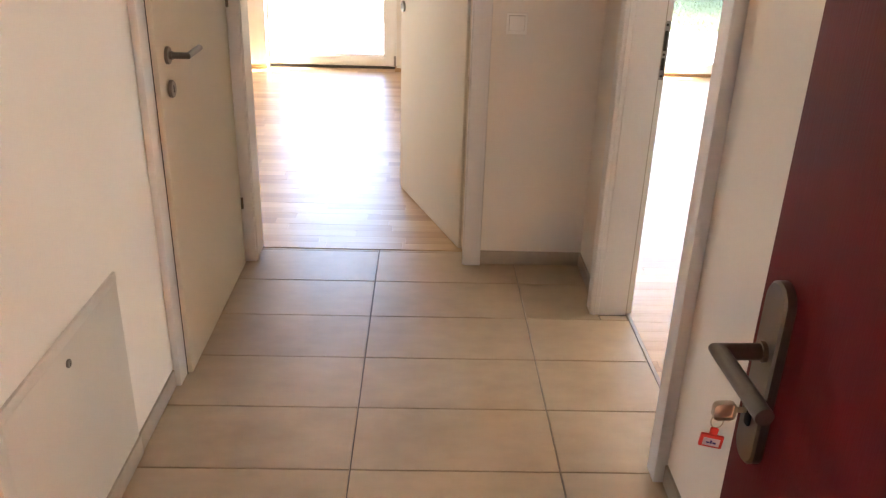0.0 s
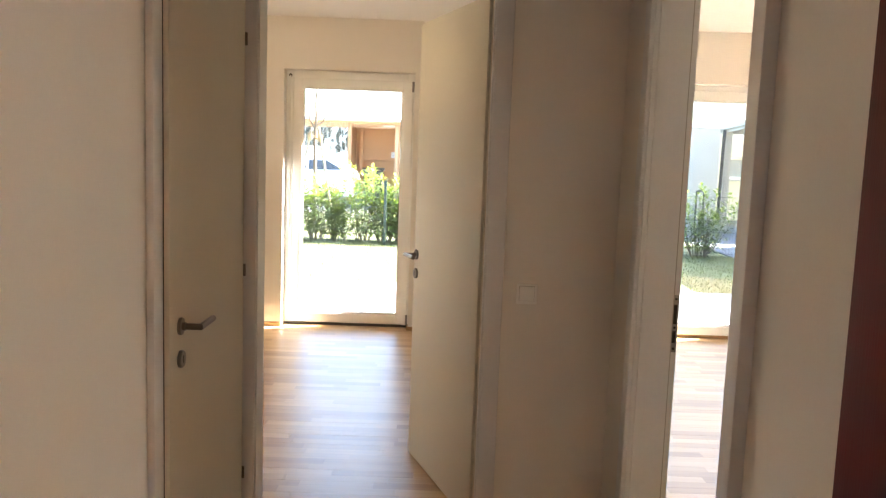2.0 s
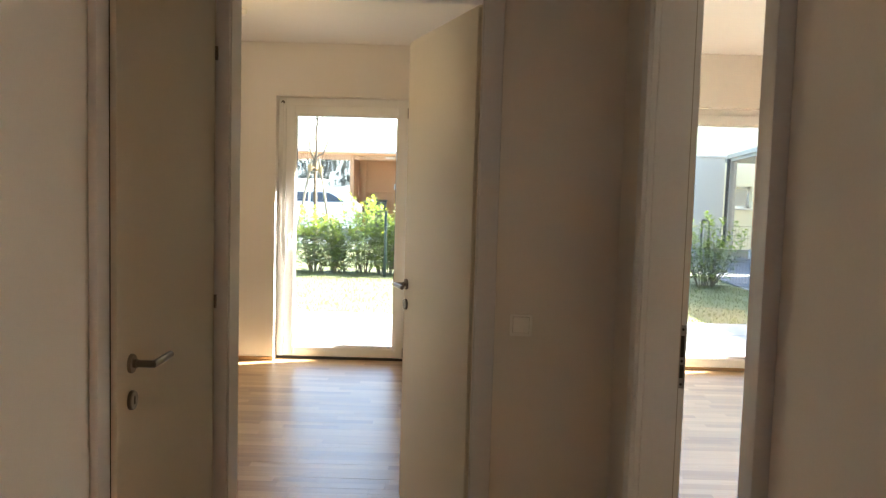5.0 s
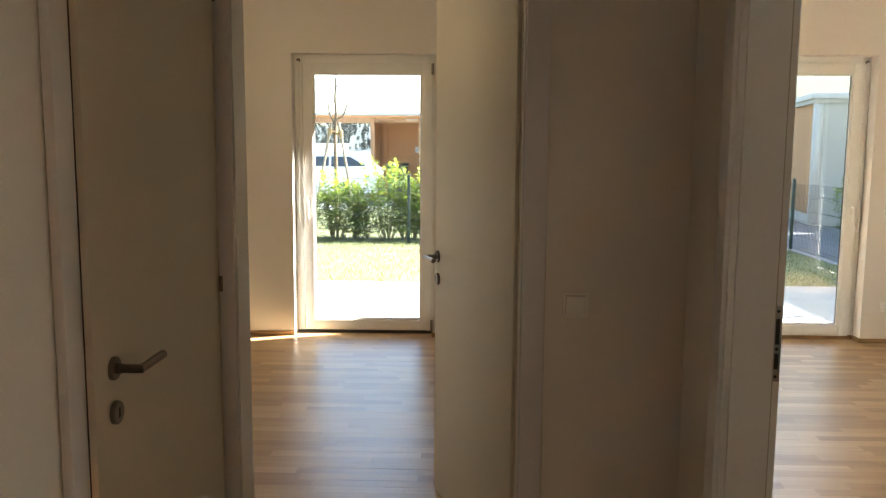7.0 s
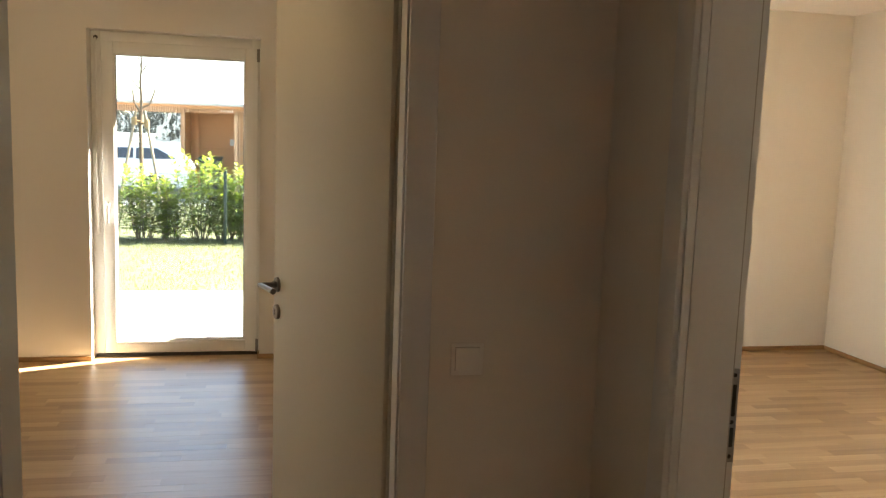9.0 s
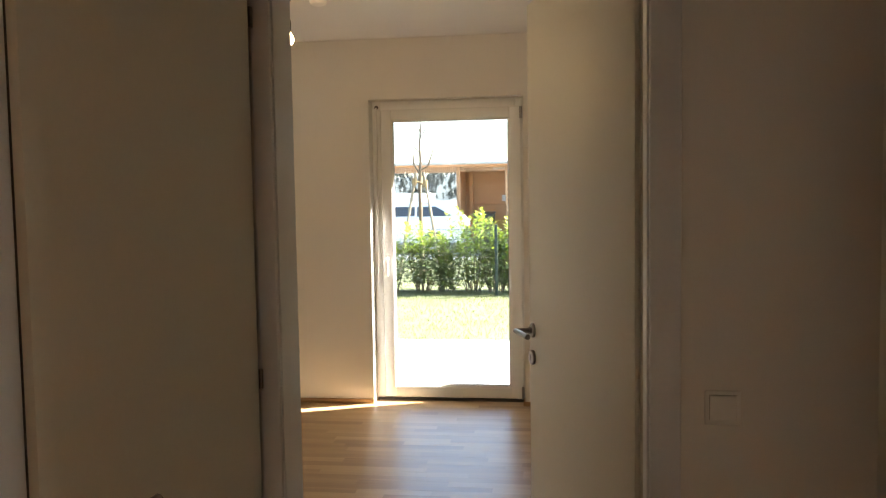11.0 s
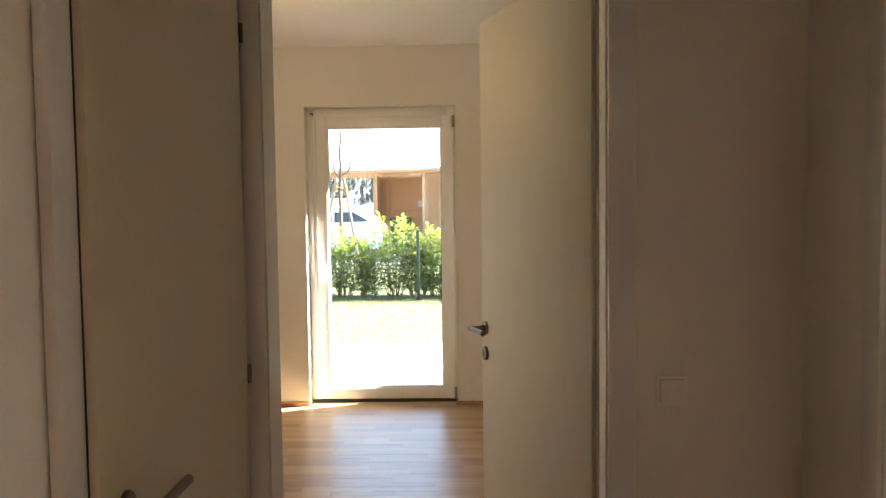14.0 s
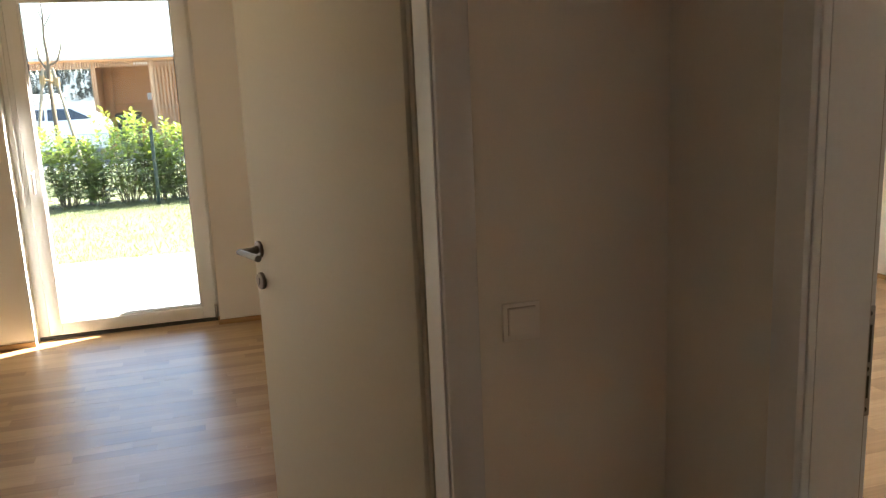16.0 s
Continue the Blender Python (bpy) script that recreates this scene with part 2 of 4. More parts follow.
def lathe(profile, seg=24):
    """A solid of revolution about z from (radius, height) pairs."""
    bm = bmesh.new()
    rings = []
    for r, z in profile:
        rings.append([bm.verts.new((r * math.cos(a), r * math.sin(a), z)) for a in (2 * math.pi * i / seg for i in range(seg))])
    for a, b in zip(rings, rings[1:]):
        for i in range(seg):
            bm.faces.new((a[i], a[(i + 1) % seg], b[(i + 1) % seg], b[i]))
    bm.faces.new(rings[0][::-1])
    bm.faces.new(rings[-1])
    return bm


def mesh_of(name, bm, material, smooth=True):
    bmesh.ops.recalc_face_normals(bm, faces=bm.faces)
    me = bpy.data.meshes.new(name)
    bm.to_mesh(me)
    bm.free()
    me.materials.append(material)
    if smooth:
        for p in me.polygons:
            p.use_smooth = True
        me.set_sharp_from_angle(angle=radians(35))
    return me


def part(name, bm, material, parent, label=""):
    """ONE mesh under a thing or under a part; its coordinates are the parent's."""
    ob = new(name, mesh_of(name, bm, material))
    ob.parent = parent
    return tagged(ob, label=label)


def thing(name, label, category, m=None, group="", kind=""):
    ob = new(name)
    ob.empty_display_size = 0.1
    if m is not None:
        ob.matrix_world = m
    return tagged(ob, label, category, group, kind)


def solid(name, bm, material, label, category, kind="structure", m=None):
    ob = new(name, mesh_of(name, bm, material))
    if m is not None:
        ob.matrix_world = m
    return tagged(ob, label, category, "", kind)


def piece(name, me, parent, m):
    ob = new(name, me)
    ob.parent = parent
    ob.matrix_basis = m
    return ob


# ---- walls, ceilings, floor slabs ----
H = 2.70
TOP = 2.21
solid("wall_west", boxes((-1.0, -0.88, -0.10, 2.375, 0, H), (-1.0, -0.88, 3.255, 3.305, 0, H), (-1.0, -0.88, 2.375, 3.255, TOP, H)),
      M_WALL, "white painted plaster wall beside the bathroom door", "wall")
solid("wall_hall_end", boxes((-4.2, -0.82, 3.305, 3.425, 0, H), (0.13, 0.62, 3.305, 3.425, 0, H), (-0.82, 0.13, 3.305, 3.425, TOP + 0.02, H)),
      M_WALL, "white plaster partition with the living room doorway", "wall")
solid("wall_east", boxes((0.62, 0.72, -0.10, 1.915, 0, H), (0.62, 0.72, 2.875, 7.25, 0, H), (0.62, 0.72, 1.915, 2.875, TOP + 0.02, H)),
      M_WALL, "white plaster partition with the side room doorway", "wall")
solid("wall_entrance", boxes((-1.0, -0.66, -0.35, -0.10, 0, H), (0.33, 0.72, -0.35, -0.10, 0, H), (-0.66, 0.33, -0.35, -0.10, 2.12, H)),
      M_WALL, "white plaster wall around the entrance opening", "wall")
# Openings -3.80 to -2.45 and 0.92 to 1.58 are unseen, added for light.
solid("wall_north", boxes((-4.3, -3.80, 7.25, 7.62, -0.2, H), (-2.45, -1.46, 7.25, 7.62, -0.2, H), (-3.80, -2.45, 7.25, 7.62, 2.26, H), (-3.80, -2.45, 7.402, 7.62, -0.2, -0.012), (-0.33, 0.92, 7.25, 7.62, -0.2, H), (3.094, 4.4, 7.25, 7.62, -0.2, H),
                          (-1.46, -0.33, 7.25, 7.62, 2.26, H), (0.92, 3.094, 7.25, 7.62, 2.26, H),
                          (-1.46, -0.33, 7.402, 7.62, -0.2, -0.012), (0.92, 3.094, 7.402, 7.62, -0.2, -0.012)),
      M_WALL, "white plaster outer wall with glazed openings", "wall")
solid("wall_living_west", cube(-4.3, -4.2, 3.305, 7.25, 0, H), M_WALL, "white plaster wall of the living room", "wall")
# The window opening is added, out of sight, to brighten the side room.
solid("wall_room_east", boxes((4.26, 4.4, 0.4, 3.7, 0, H), (4.26, 4.4, 5.6, 7.25, 0, H), (4.26, 4.4, 3.7, 5.6, 2.3, H)), M_WALL, "white plaster wall of the side room with an added window opening", "wall")
solid("wall_room_south", cube(0.72, 4.4, 0.3, 0.4, 0, H), M_WALL, "white plaster wall of the side room", "wall")
solid("ceiling_hall", cube(-1.0, 0.67, -0.35, 3.365, H, H + 0.3), M_CEIL, "white painted hall ceiling", "ceiling")
solid("ceiling_living", cube(-4.3, 0.67, 3.365, 7.62, H, H + 0.3), M_CEIL, "white painted living room ceiling", "ceiling")
solid("ceiling_room", cube(0.67, 4.4, 0.3, 7.62, H, H + 0.3), M_CEIL, "white painted side room ceiling", "ceiling")
floor_hall = solid("floor_hall", boxes((-1.0, 0.735, -0.35, 3.43, -0.2, -0.010)), M_GROUT, "beige stoneware tile floor with grey joints", "floor")
floor_living = solid("floor_living", boxes((-4.3, 0.67, 3.435, 7.40, -0.2, -0.013)), M_GROUT, "oiled oak strip parquet floor", "floor")
floor_room = solid("floor_room", boxes((0.74, 4.4, 0.3, 7.40, -0.2, -0.013)), M_GROUT, "oiled oak strip parquet floor", "floor")
# Unseen landing shell: its openings and apricot colour set the hall's warm light.
solid("wall_landing", boxes((-2.2, -2.0, -2.6, -0.35, -0.02, 0.9), (-2.2, -2.0, -2.6, -0.35, 2.6, H), (-2.2, -2.0, -0.85, -0.35, 0.9, 2.6), (-2.2, -2.0, -2.6, -2.25, 0.9, 2.6),
                             (1.6, 1.8, -2.6, -2.30, -0.02, H), (1.6, 1.8, -1.50, -0.35, -0.02, H), (1.6, 1.8, -2.30, -1.50, -0.02, 0.9), (1.6, 1.8, -2.30, -1.50, 1.95, H), (-2.0, 1.6, -2.6, -2.4, -0.02, H), (-2.0, -1.0, -0.36, -0.25, -0.02, H), (0.72, 1.6, -0.36, -0.25, -0.02, H)),
      M_BOUNCE, "unseen landing walls, apricot to warm the light entering the hall", "wall")
solid("ceiling_landing", cube(-2.2, 1.8, -2.6, -0.351, H, H + 0.3), M_BOUNCE, "unseen landing ceiling, apricot to warm the hall light", "ceiling")
solid("landing", cube(-2.2, 1.8, -2.6, -0.36, -0.25, -0.02), M_TILE, "beige tiled landing before the entrance", "landing")


# ---- door linings ----
def lining(name, label, opening, m, thick=0.025):
    """Casing, jambs and lintel of a doorway; local x along the wall, y through it, the seen face at y = 0."""
    a, b, top, left, right, deep = opening
    t = thing(name, label, "door frame", m, kind="structure")
    c = thick
    part("casing", boxes((a - left, a, 0, c, 0, top), bevel=0.004), M_CASE, t)
    part("casing", boxes((b, b + right, 0, c, 0, top), bevel=0.004), M_CASE, t)
    part("casing", boxes((a - left, b + right, 0, c, top, top + 0.07), bevel=0.004), M_CASE, t)
    part("jamb", boxes((a - 0.02, a, c, deep, 0, top)), M_CASE, t)
    part("jamb", boxes((b, b + 0.02, c, deep, 0, top)), M_CASE, t)
    part("lintel", boxes((a - 0.02, b + 0.02, c, deep, top, top + 0.02)), M_CASE, t)
    part("bead", boxes((a, a + 0.006, 0.012, 0.020, 0, top - 0.006), (b - 0.006, b, 0.012, 0.020, 0, top - 0.006), (a, b, 0.012, 0.020, top - 0.006, top), bevel=0.002), M_CASE, t)
    part("rebate", boxes((a - 0.02, a - 0.0005, deep, deep + 0.026, 0, top + 0.02), (b + 0.016, b + 0.03, deep, deep + 0.026, 0, top + 0.02),
                         (a - 0.02, b + 0.03, deep, deep + 0.026, top + 0.016, top + 0.03)), M_CASE, t)
    part("seal", boxes((b + 0.002, b + 0.014, deep - 0.004, deep + 0.004, 0, top)), M_GASKET, t, "light grey rubber seal")
    return t


lining("door_frame_living", "white casing of the doorway to the living room", (-0.797, 0.105, TOP, 0.048, 0.072, 0.143), pose(0, 3.28, 0))
side = lining("door_frame_room", "white casing of the doorway to the side room", (1.940, 2.850, TOP, 0.070, 0.072, 0.140),
              Matrix(((0, 1, 0, 0.585), (1, 0, 0, 0), (0, 0, 1, 0), (0, 0, 0, 1))), 0.0348)
strike = part("strike_plate", cube(2.862, 2.8665, 0.142, 0.164, 0.925, 1.125, bevel=0.001), M_DARKMETAL, side, "stainless steel strike plate with dark openings")
for z0, z1 in ((1.018, 1.098), (0.952, 1.006)):
    part("strike_hole", cube(2.8612, 2.864, 0.146, 0.159, z0 + 0.006, z1 - 0.006, bevel=0.0012), M_HOLE, strike)
for z in (1.112, 1.012, 0.938):
    part("screw", tube(bmesh.new(), (2.8645, 0.153, z), (2.8612, 0.153, z), 0.0045, seg=10), M_HOLE, strike)

bath = thing("door_frame_bath", "white casing around the closed bathroom door", "door frame", kind="structure")
part("casing", cube(-0.8785, -0.856, 2.315, 2.392, 0, TOP, bevel=0.004), M_CASE, bath)
part("casing", cube(-0.8785, -0.856, 3.240, 3.278, 0, TOP, bevel=0.004), M_CASE, bath)
part("casing", cube(-0.8785, -0.856, 2.315, 3.278, TOP + 0.001, TOP + 0.075, bevel=0.004), M_CASE, bath)
part("seal", boxes((-0.8558, -0.8535, 2.3855, 2.3878, 0, TOP)), M_SEAL, bath, "dark rubber seal")


# ---- doors ----
def rosette(parent, name, at, out, oval=False):
    """A round steel rosette on a door face."""
    turn = Vector(out).to_track_quat("Z", "Y").to_matrix().to_4x4()
    bm = lathe([(0.0262, 0.0), (0.0262, 0.006), (0.0245, 0.0085), (0.0, 0.009)] if not oval else [(0.0262, 0.0), (0.0262, 0.0085), (0.0240, 0.011), (0.0, 0.0112)], 28)
    bmesh.ops.transform(bm, matrix=Matrix.Translation(at) @ turn, verts=bm.verts)
    return part(name, bm, M_STEEL, parent, "brushed steel rosette")


def lever(parent, at, out, along, neck=0.062, arm=0.13, r=0.0098, rose=True):
    """A mitred round lever: a neck out of the door face, an arm along it."""
    at, out, along = Vector(at), Vector(out).normalized(), Vector(along).normalized()
    if rose:
        handle = rosette(parent, "door_handle", at, out)
        part("collar", tube(bmesh.new(), at + out * 0.006, at + out * 0.018, 0.0125, seg=20), M_STEEL, handle)
    else:
        handle = part("door_handle", tube(bmesh.new(), at + out * 0.002, at + out * 0.010, 0.0135, seg=24), M_STEEL, parent, "brushed steel lever handle")
    bm = bmesh.new()
    rings = []
    knee = at + out * neck
    up = Vector((0, 0, 1))
    side_n = (out - along).normalized()
    for c, d in ((at + out * 0.008, out), (knee, None), (knee + along * arm, along)):
        ring = []
        for i in range(20):
            a = 2 * math.pi * i / 20
            if d is None:
                v = (out - along) / 2 * 2 * r * math.cos(a) * 1.0 + up * r * math.sin(a)
                ring.append(bm.verts.new(c + v))
            else:
                w = -along if d is out else out
                ring.append(bm.verts.new(c + w * r * math.cos(a) + up * r * math.sin(a)))
        rings.append(ring)
    for a, b in zip(rings, rings[1:]):
        for i in range(20):
            bm.faces.new((a[i], a[(i + 1) % 20], b[(i + 1) % 20], b[i]))
    bm.faces.new(rings[0])
    bm.faces.new(rings[-1])
    part("lever", bm, M_STEEL, handle, "brushed steel mitred lever")
    return handle


def keyhole(parent, at, out):
    at, out = Vector(at), Vector(out).normalized()
    key = rosette(parent, "key_rosette", at, out, True)
    across = Vector((0, 0, 1)).cross(out)
    turn = Matrix((across, Vector((0, 0, 1)), out)).transposed().to_4x4()
    part("keyhole", box(bmesh.new(), -0.004, 0.004, -0.011, 0.011, 0.0095, 0.0118, bevel=0.001, m=Matrix.Translation(at) @ turn), M_HOLE, key)


# the open leaf to the living room
E0, E1 = Vector((0.092, 3.438, 0)), Vector((-0.208, 4.290, 0))
u = (E1 - E0).normalized()
n = Vector((-u.y, u.x, 0))                        # the face seen from the hall
LEAF = (E1 - E0).length
door_1 = thing("door_1", "cream laminate interior door standing open", "door", Matrix.Translation(E0) @ Matrix((u, n, (0, 0, 1))).transposed().to_4x4(), kind="structure")
part("leaf", boxes((0, LEAF, -0.040, -0.014, 0.006, 2.222), (0.013, LEAF - 0.013, -0.0145, 0.0, 0.006, 2.209), bevel=0.0015), M_DOOR, door_1)
lever(door_1, (LEAF - 0.055, 0.0, 1.062), (0, 1, 0), (-1, 0, 0))
keyhole(door_1, (LEAF - 0.055, 0.0, 0.965), (0, 1, 0))
part("lock_plate", cube(LEAF - 0.0005, LEAF + 0.0015, -0.032, -0.016, 0.90, 1.13, bevel=0.0005), M_STEEL, door_1, "steel lock face plate")
for z in (0.25, 1.10, 1.98):
    part("hinge", tube(bmesh.new(), (-0.006, -0.046, z - 0.04), (-0.006, -0.046, z + 0.04), 0.0075, seg=14), M_STEEL, door_1)

# the closed bathroom leaf
door_2 = thing("door_2", "closed cream laminate interior door", "door", kind="structure")
part("leaf", boxes((-0.856, -0.838, 2.388, 3.250, 0.006, 2.222), (-0.895, -0.8565, 2.402, 3.236, 0.006, 2.205), bevel=0.0015), M_DOOR, door_2)
lever(door_2, (-0.838, 2.478, 1.043), (1, 0, 0), (0, 1, 0))
keyhole(door_2, (-0.838, 2.478, 0.944), (1, 0, 0))
for z in (0.28, 1.10, 1.98):
    part("hinge", tube(bmesh.new(), (-0.835, 3.2565, z - 0.024), (-0.835, 3.2565, z + 0.024), 0.0055, seg=14), M_STEEL, door_2)

# the red entrance leaf, open into the hall
R1 = Vector((0.345, 0.950, 0))
ru = Vector((-0.03, 1.0, 0)).normalized()
rn = Vector((-ru.y, ru.x, 0))
R0 = R1 - ru * 0.985
door_3 = thing("door_3", "dark red entrance door standing open", "door", Matrix.Translation(R0) @ Matrix((ru, rn, (0, 0, 1))).transposed().to_4x4(), kind="structure")
part("leaf", boxes((0.016, 0.969, -0.062, -0.022, 0.008, 2.084), (0, 0.985, -0.0225, 0.0, 0.008, 2.10), bevel=0.002), M_RED, door_3)
SX, SZ = 0.985 - 0.060, 1.024
plate = bmesh.new()
ring_a = []
for i in range(40):
    a = 2 * math.pi * i / 40
    ring_a.append((0.0262 * math.cos(a), 0.0262 * math.sin(a) + math.copysign(0.100, math.sin(a) + 1e-9)))
for y, s in ((0.0, 1.0), (0.011, 1.0), (0.0142, 0.90)):
    ring_b = [plate.verts.new((SX + px * s, y, SZ - 0.034 + (pz if s == 1.0 else pz - math.copysign(0.0026, pz)))) for px, pz in ring_a]
    if y:
        for i in range(40):
            plate.faces.new((last[i], last[(i + 1) % 40], ring_b[(i + 1) % 40], ring_b[i]))
    last = ring_b
plate.faces.new(last)
plate_ob = part("escutcheon", plate, M_STEEL, door_3, "long brushed steel security escutcheon")
lever(door_3, (SX, 0.010, SZ), (0, 1, 0), (-1, 0, 0), neck=0.058, arm=0.132, r=0.0105, rose=False)
part("cylinder", cube(SX - 0.006, SX + 0.006, 0.013, 0.019, SZ - 0.106, SZ - 0.074, bevel=0.003), M_HOLE, plate_ob)
key = thing("key", "nickel key with a red tag in the entrance lock", "key", door_3.matrix_world.copy())
KZ = SZ - 0.084
part("blade", cube(SX - 0.001, SX + 0.001, 0.0195, 0.034, KZ - 0.004, KZ + 0.004, bevel=0.0005), M_BRASS, key)
part("bow", cube(SX - 0.0013, SX + 0.0013, 0.034, 0.062, KZ - 0.013, KZ + 0.011, bevel=0.006, m=None), M_BRASS, key)
bmr = bmesh.new()
for i in range(16):
    a0, a1 = 2 * math.pi * i / 16, 2 * math.pi * (i + 1) / 16
    tube(bmr, (SX, 0.054 + 0.008 * math.cos(a0), KZ - 0.017 + 0.010 * math.sin(a0)), (SX, 0.054 + 0.008 * math.cos(a1), KZ - 0.017 + 0.010 * math.sin(a1)), 0.0008, seg=6)
part("key_ring", bmr, M_BRASS, key)
tag_m = Matrix.Translation((SX - 0.002, 0.058, KZ - 0.044)) @ pose(0, 0, 0, 6, 0, -12) @ Matrix.Diagonal((0.85, 0.85, 0.85, 1))
tag_ob = part("tag", box(box(bmesh.new(), -0.003, 0.003, -0.017, 0.017, -0.012, 0.010, bevel=0.002, m=tag_m), -0.003, 0.003, -0.006, 0.006, 0.010, 0.022, bevel=0.002, m=tag_m), M_TAG, key, "red plastic key tag")
part("tag_paper", box(bmesh.new(), -0.0036, 0.0036, -0.012, 0.012, -0.008, 0.005, m=tag_m), M_PAPER, tag_ob, "white paper inlay with handwriting")
part("handwriting", box(box(box(bmesh.new(), -0.0040, 0.0040, -0.007, -0.002, -0.004, -0.001, m=tag_m), -0.0040, 0.0040, -0.001, 0.002, -0.004, 0.0015, m=tag_m), -0.0040, 0.0040, 0.003, 0.007, -0.004, -0.0015, m=tag_m), M_INK, tag_ob)


# ---- hall fittings ----
panel = thing("manifold_cabinet", "white lacquered heating manifold cabinet door set low in the wall", "cabinet")
part("frame", boxes((-0.884, -0.872, 1.300, 1.345, 0.066, 0.585), (-0.884, -0.872, 1.345, 1.968, 0.557, 0.585), bevel=0.002), M_PANEL, panel)
pdoor = part("door", cube(-0.884, -0.8735, 1.3455, 1.968, 0.066, 0.5565, bevel=0.0015), M_PANEL, panel)
lk = lathe([(0.0105, 0), (0.0105, 0.004), (0.009, 0.0055), (0.0, 0.0055)], 18)
bmesh.ops.transform(lk, matrix=Matrix.Translation((-0.8738, 1.640, 0.512)) @ pose(0, 0, 0, 0, 90, 0), verts=lk.verts)
lock = part("lock", lk, M_STEEL, pdoor, "small nickel cam lock")
part("slot", cube(-0.8690, -0.8680, 1.6385, 1.6415, 0.506, 0.518), M_HOLE, lock)

switch = thing("light_switch", "white square light switch on the plaster", "light switch")
part("frame", boxes((0.234, 0.316, 3.2985, 3.3052, 0.996, 1.077), bevel=0.002), M_SWITCH, switch)
part("rocker", box(bmesh.new(), -0.0295, 0.0295, -0.004, 0.004, -0.0285, 0.0285, bevel=0.0015, m=pose(0.2745, 3.2965, 1.0385, 2.0, 0, 0)), M_SWITCH, switch)
# Thin beige sheet painted in for the shade around the rocker.
part("shadow_gap", boxes((0.2440, 0.3050, 3.2981, 3.2988, 1.0090, 1.0680)), M_SKIRT, switch)

socket = thing("wall_socket", "white square socket low on the side room wall", "socket", pose(3.272, 7.2503, 0.290, 90, 0, 0))
part("frame", boxes((-0.040, 0.040, -0.040, 0.040, 0, 0.007), bevel=0.0025), M_SWITCH, socket)
insert = part("insert", lathe([(0.026, 0.0065), (0.026, 0.0095), (0.0215, 0.0098), (0.0195, 0.0015), (0.0, 0.0015)], 28), M_SWITCH, socket)
for dx in (-0.0095, 0.0095):
    part("pin_hole", tube(bmesh.new(), (dx, 0, 0.0012), (dx, 0, 0.0022), 0.0035, seg=10), M_HOLE, insert)
for dy in (-0.017, 0.017):
    part("earth_clip", cube(-0.003, 0.003, dy - 0.002, dy + 0.002, 0.002, 0.0075), M_STEEL, insert)
double = thing("double_switch", "white upright double switch beside the balcony door", "light switch", pose(3.252, 7.2503, 1.088, 90, 0, 0))
part("frame", boxes((-0.041, 0.041, -0.0765, 0.0765, 0, 0.006), bevel=0.002), M_SWITCH, double)
for dz in (-0.0355, 0.0355):
    # Beige sheet in place of the shade round each rocker.
    part("shadow_gap", boxes((-0.0300, 0.0300, dz - 0.0300, dz + 0.0300, 0.0055, 0.0064)), M_SKIRT, double)
    part("rocker", box(bmesh.new(), -0.0285, 0.0285, -0.0280, 0.0280, -0.003, 0.0045, bevel=0.0015, m=pose(0, dz, 0.0068, 2.5, 0, 0)), M_SWITCH, double)
cap = thing("casing_cap", "small round white cap on the doorway casing", "cap", pose(0.007, 3.2798, 2.240, 90, 0, 0))
part("rim", lathe([(0.017, 0), (0.017, 0.004), (0.0145, 0.0055), (0.0135, 0.0040), (0.0, 0.0045)], 24), M_SWITCH, cap)

# lamp in the living room: a bare bulb on a short cable
LX, LY, LZ = -1.40, 5.25, 2.326
lamp = thing("pendant_bulb", "bare glowing bulb in a black socket on a short cable", "ceiling lamp", pose(LX, LY, LZ))
cu = bpy.data.curves.new("cable", "CURVE")
cu.dimensions, cu.bevel_depth, cu.bevel_resolution = "3D", 0.003, 3
sp = cu.splines.new("BEZIER")
sp.bezier_points.add(3)
for p, co in zip(sp.bezier_points, ((0, 0, 0.10), (0.004, 0, 0.15), (0.020, 0.004, 0.205), (-0.004, 0, H - LZ))):
    p.co, p.handle_left_type, p.handle_right_type = co, "AUTO", "AUTO"
cab = new("cable", cu)
cab.parent = lamp
cu.materials.append(M_BLACK)
part("socket", lathe([(0.010, 0.032), (0.020, 0.033), (0.0205, 0.078), (0.016, 0.094), (0.006, 0.101)], 20), M_BLACK, lamp, "black lamp socket")
part("bulb", lathe([(0.004, -0.034), (0.016, -0.031), (0.026, -0.020), (0.0298, -0.004), (0.027, 0.010), (0.019, 0.022), (0.0135, 0.033)], 24), M_BULB, lamp, "warm glowing glass bulb")
smoke = thing("smoke_detector", "small white smoke detector on the living room ceiling", "smoke detector", pose(-1.46, 6.01, H))
part("housing", lathe([(0.0, -0.040), (0.030, -0.039), (0.045, -0.032), (0.052, -0.015), (0.053, 0.0)], 28), M_SWITCH, smoke)


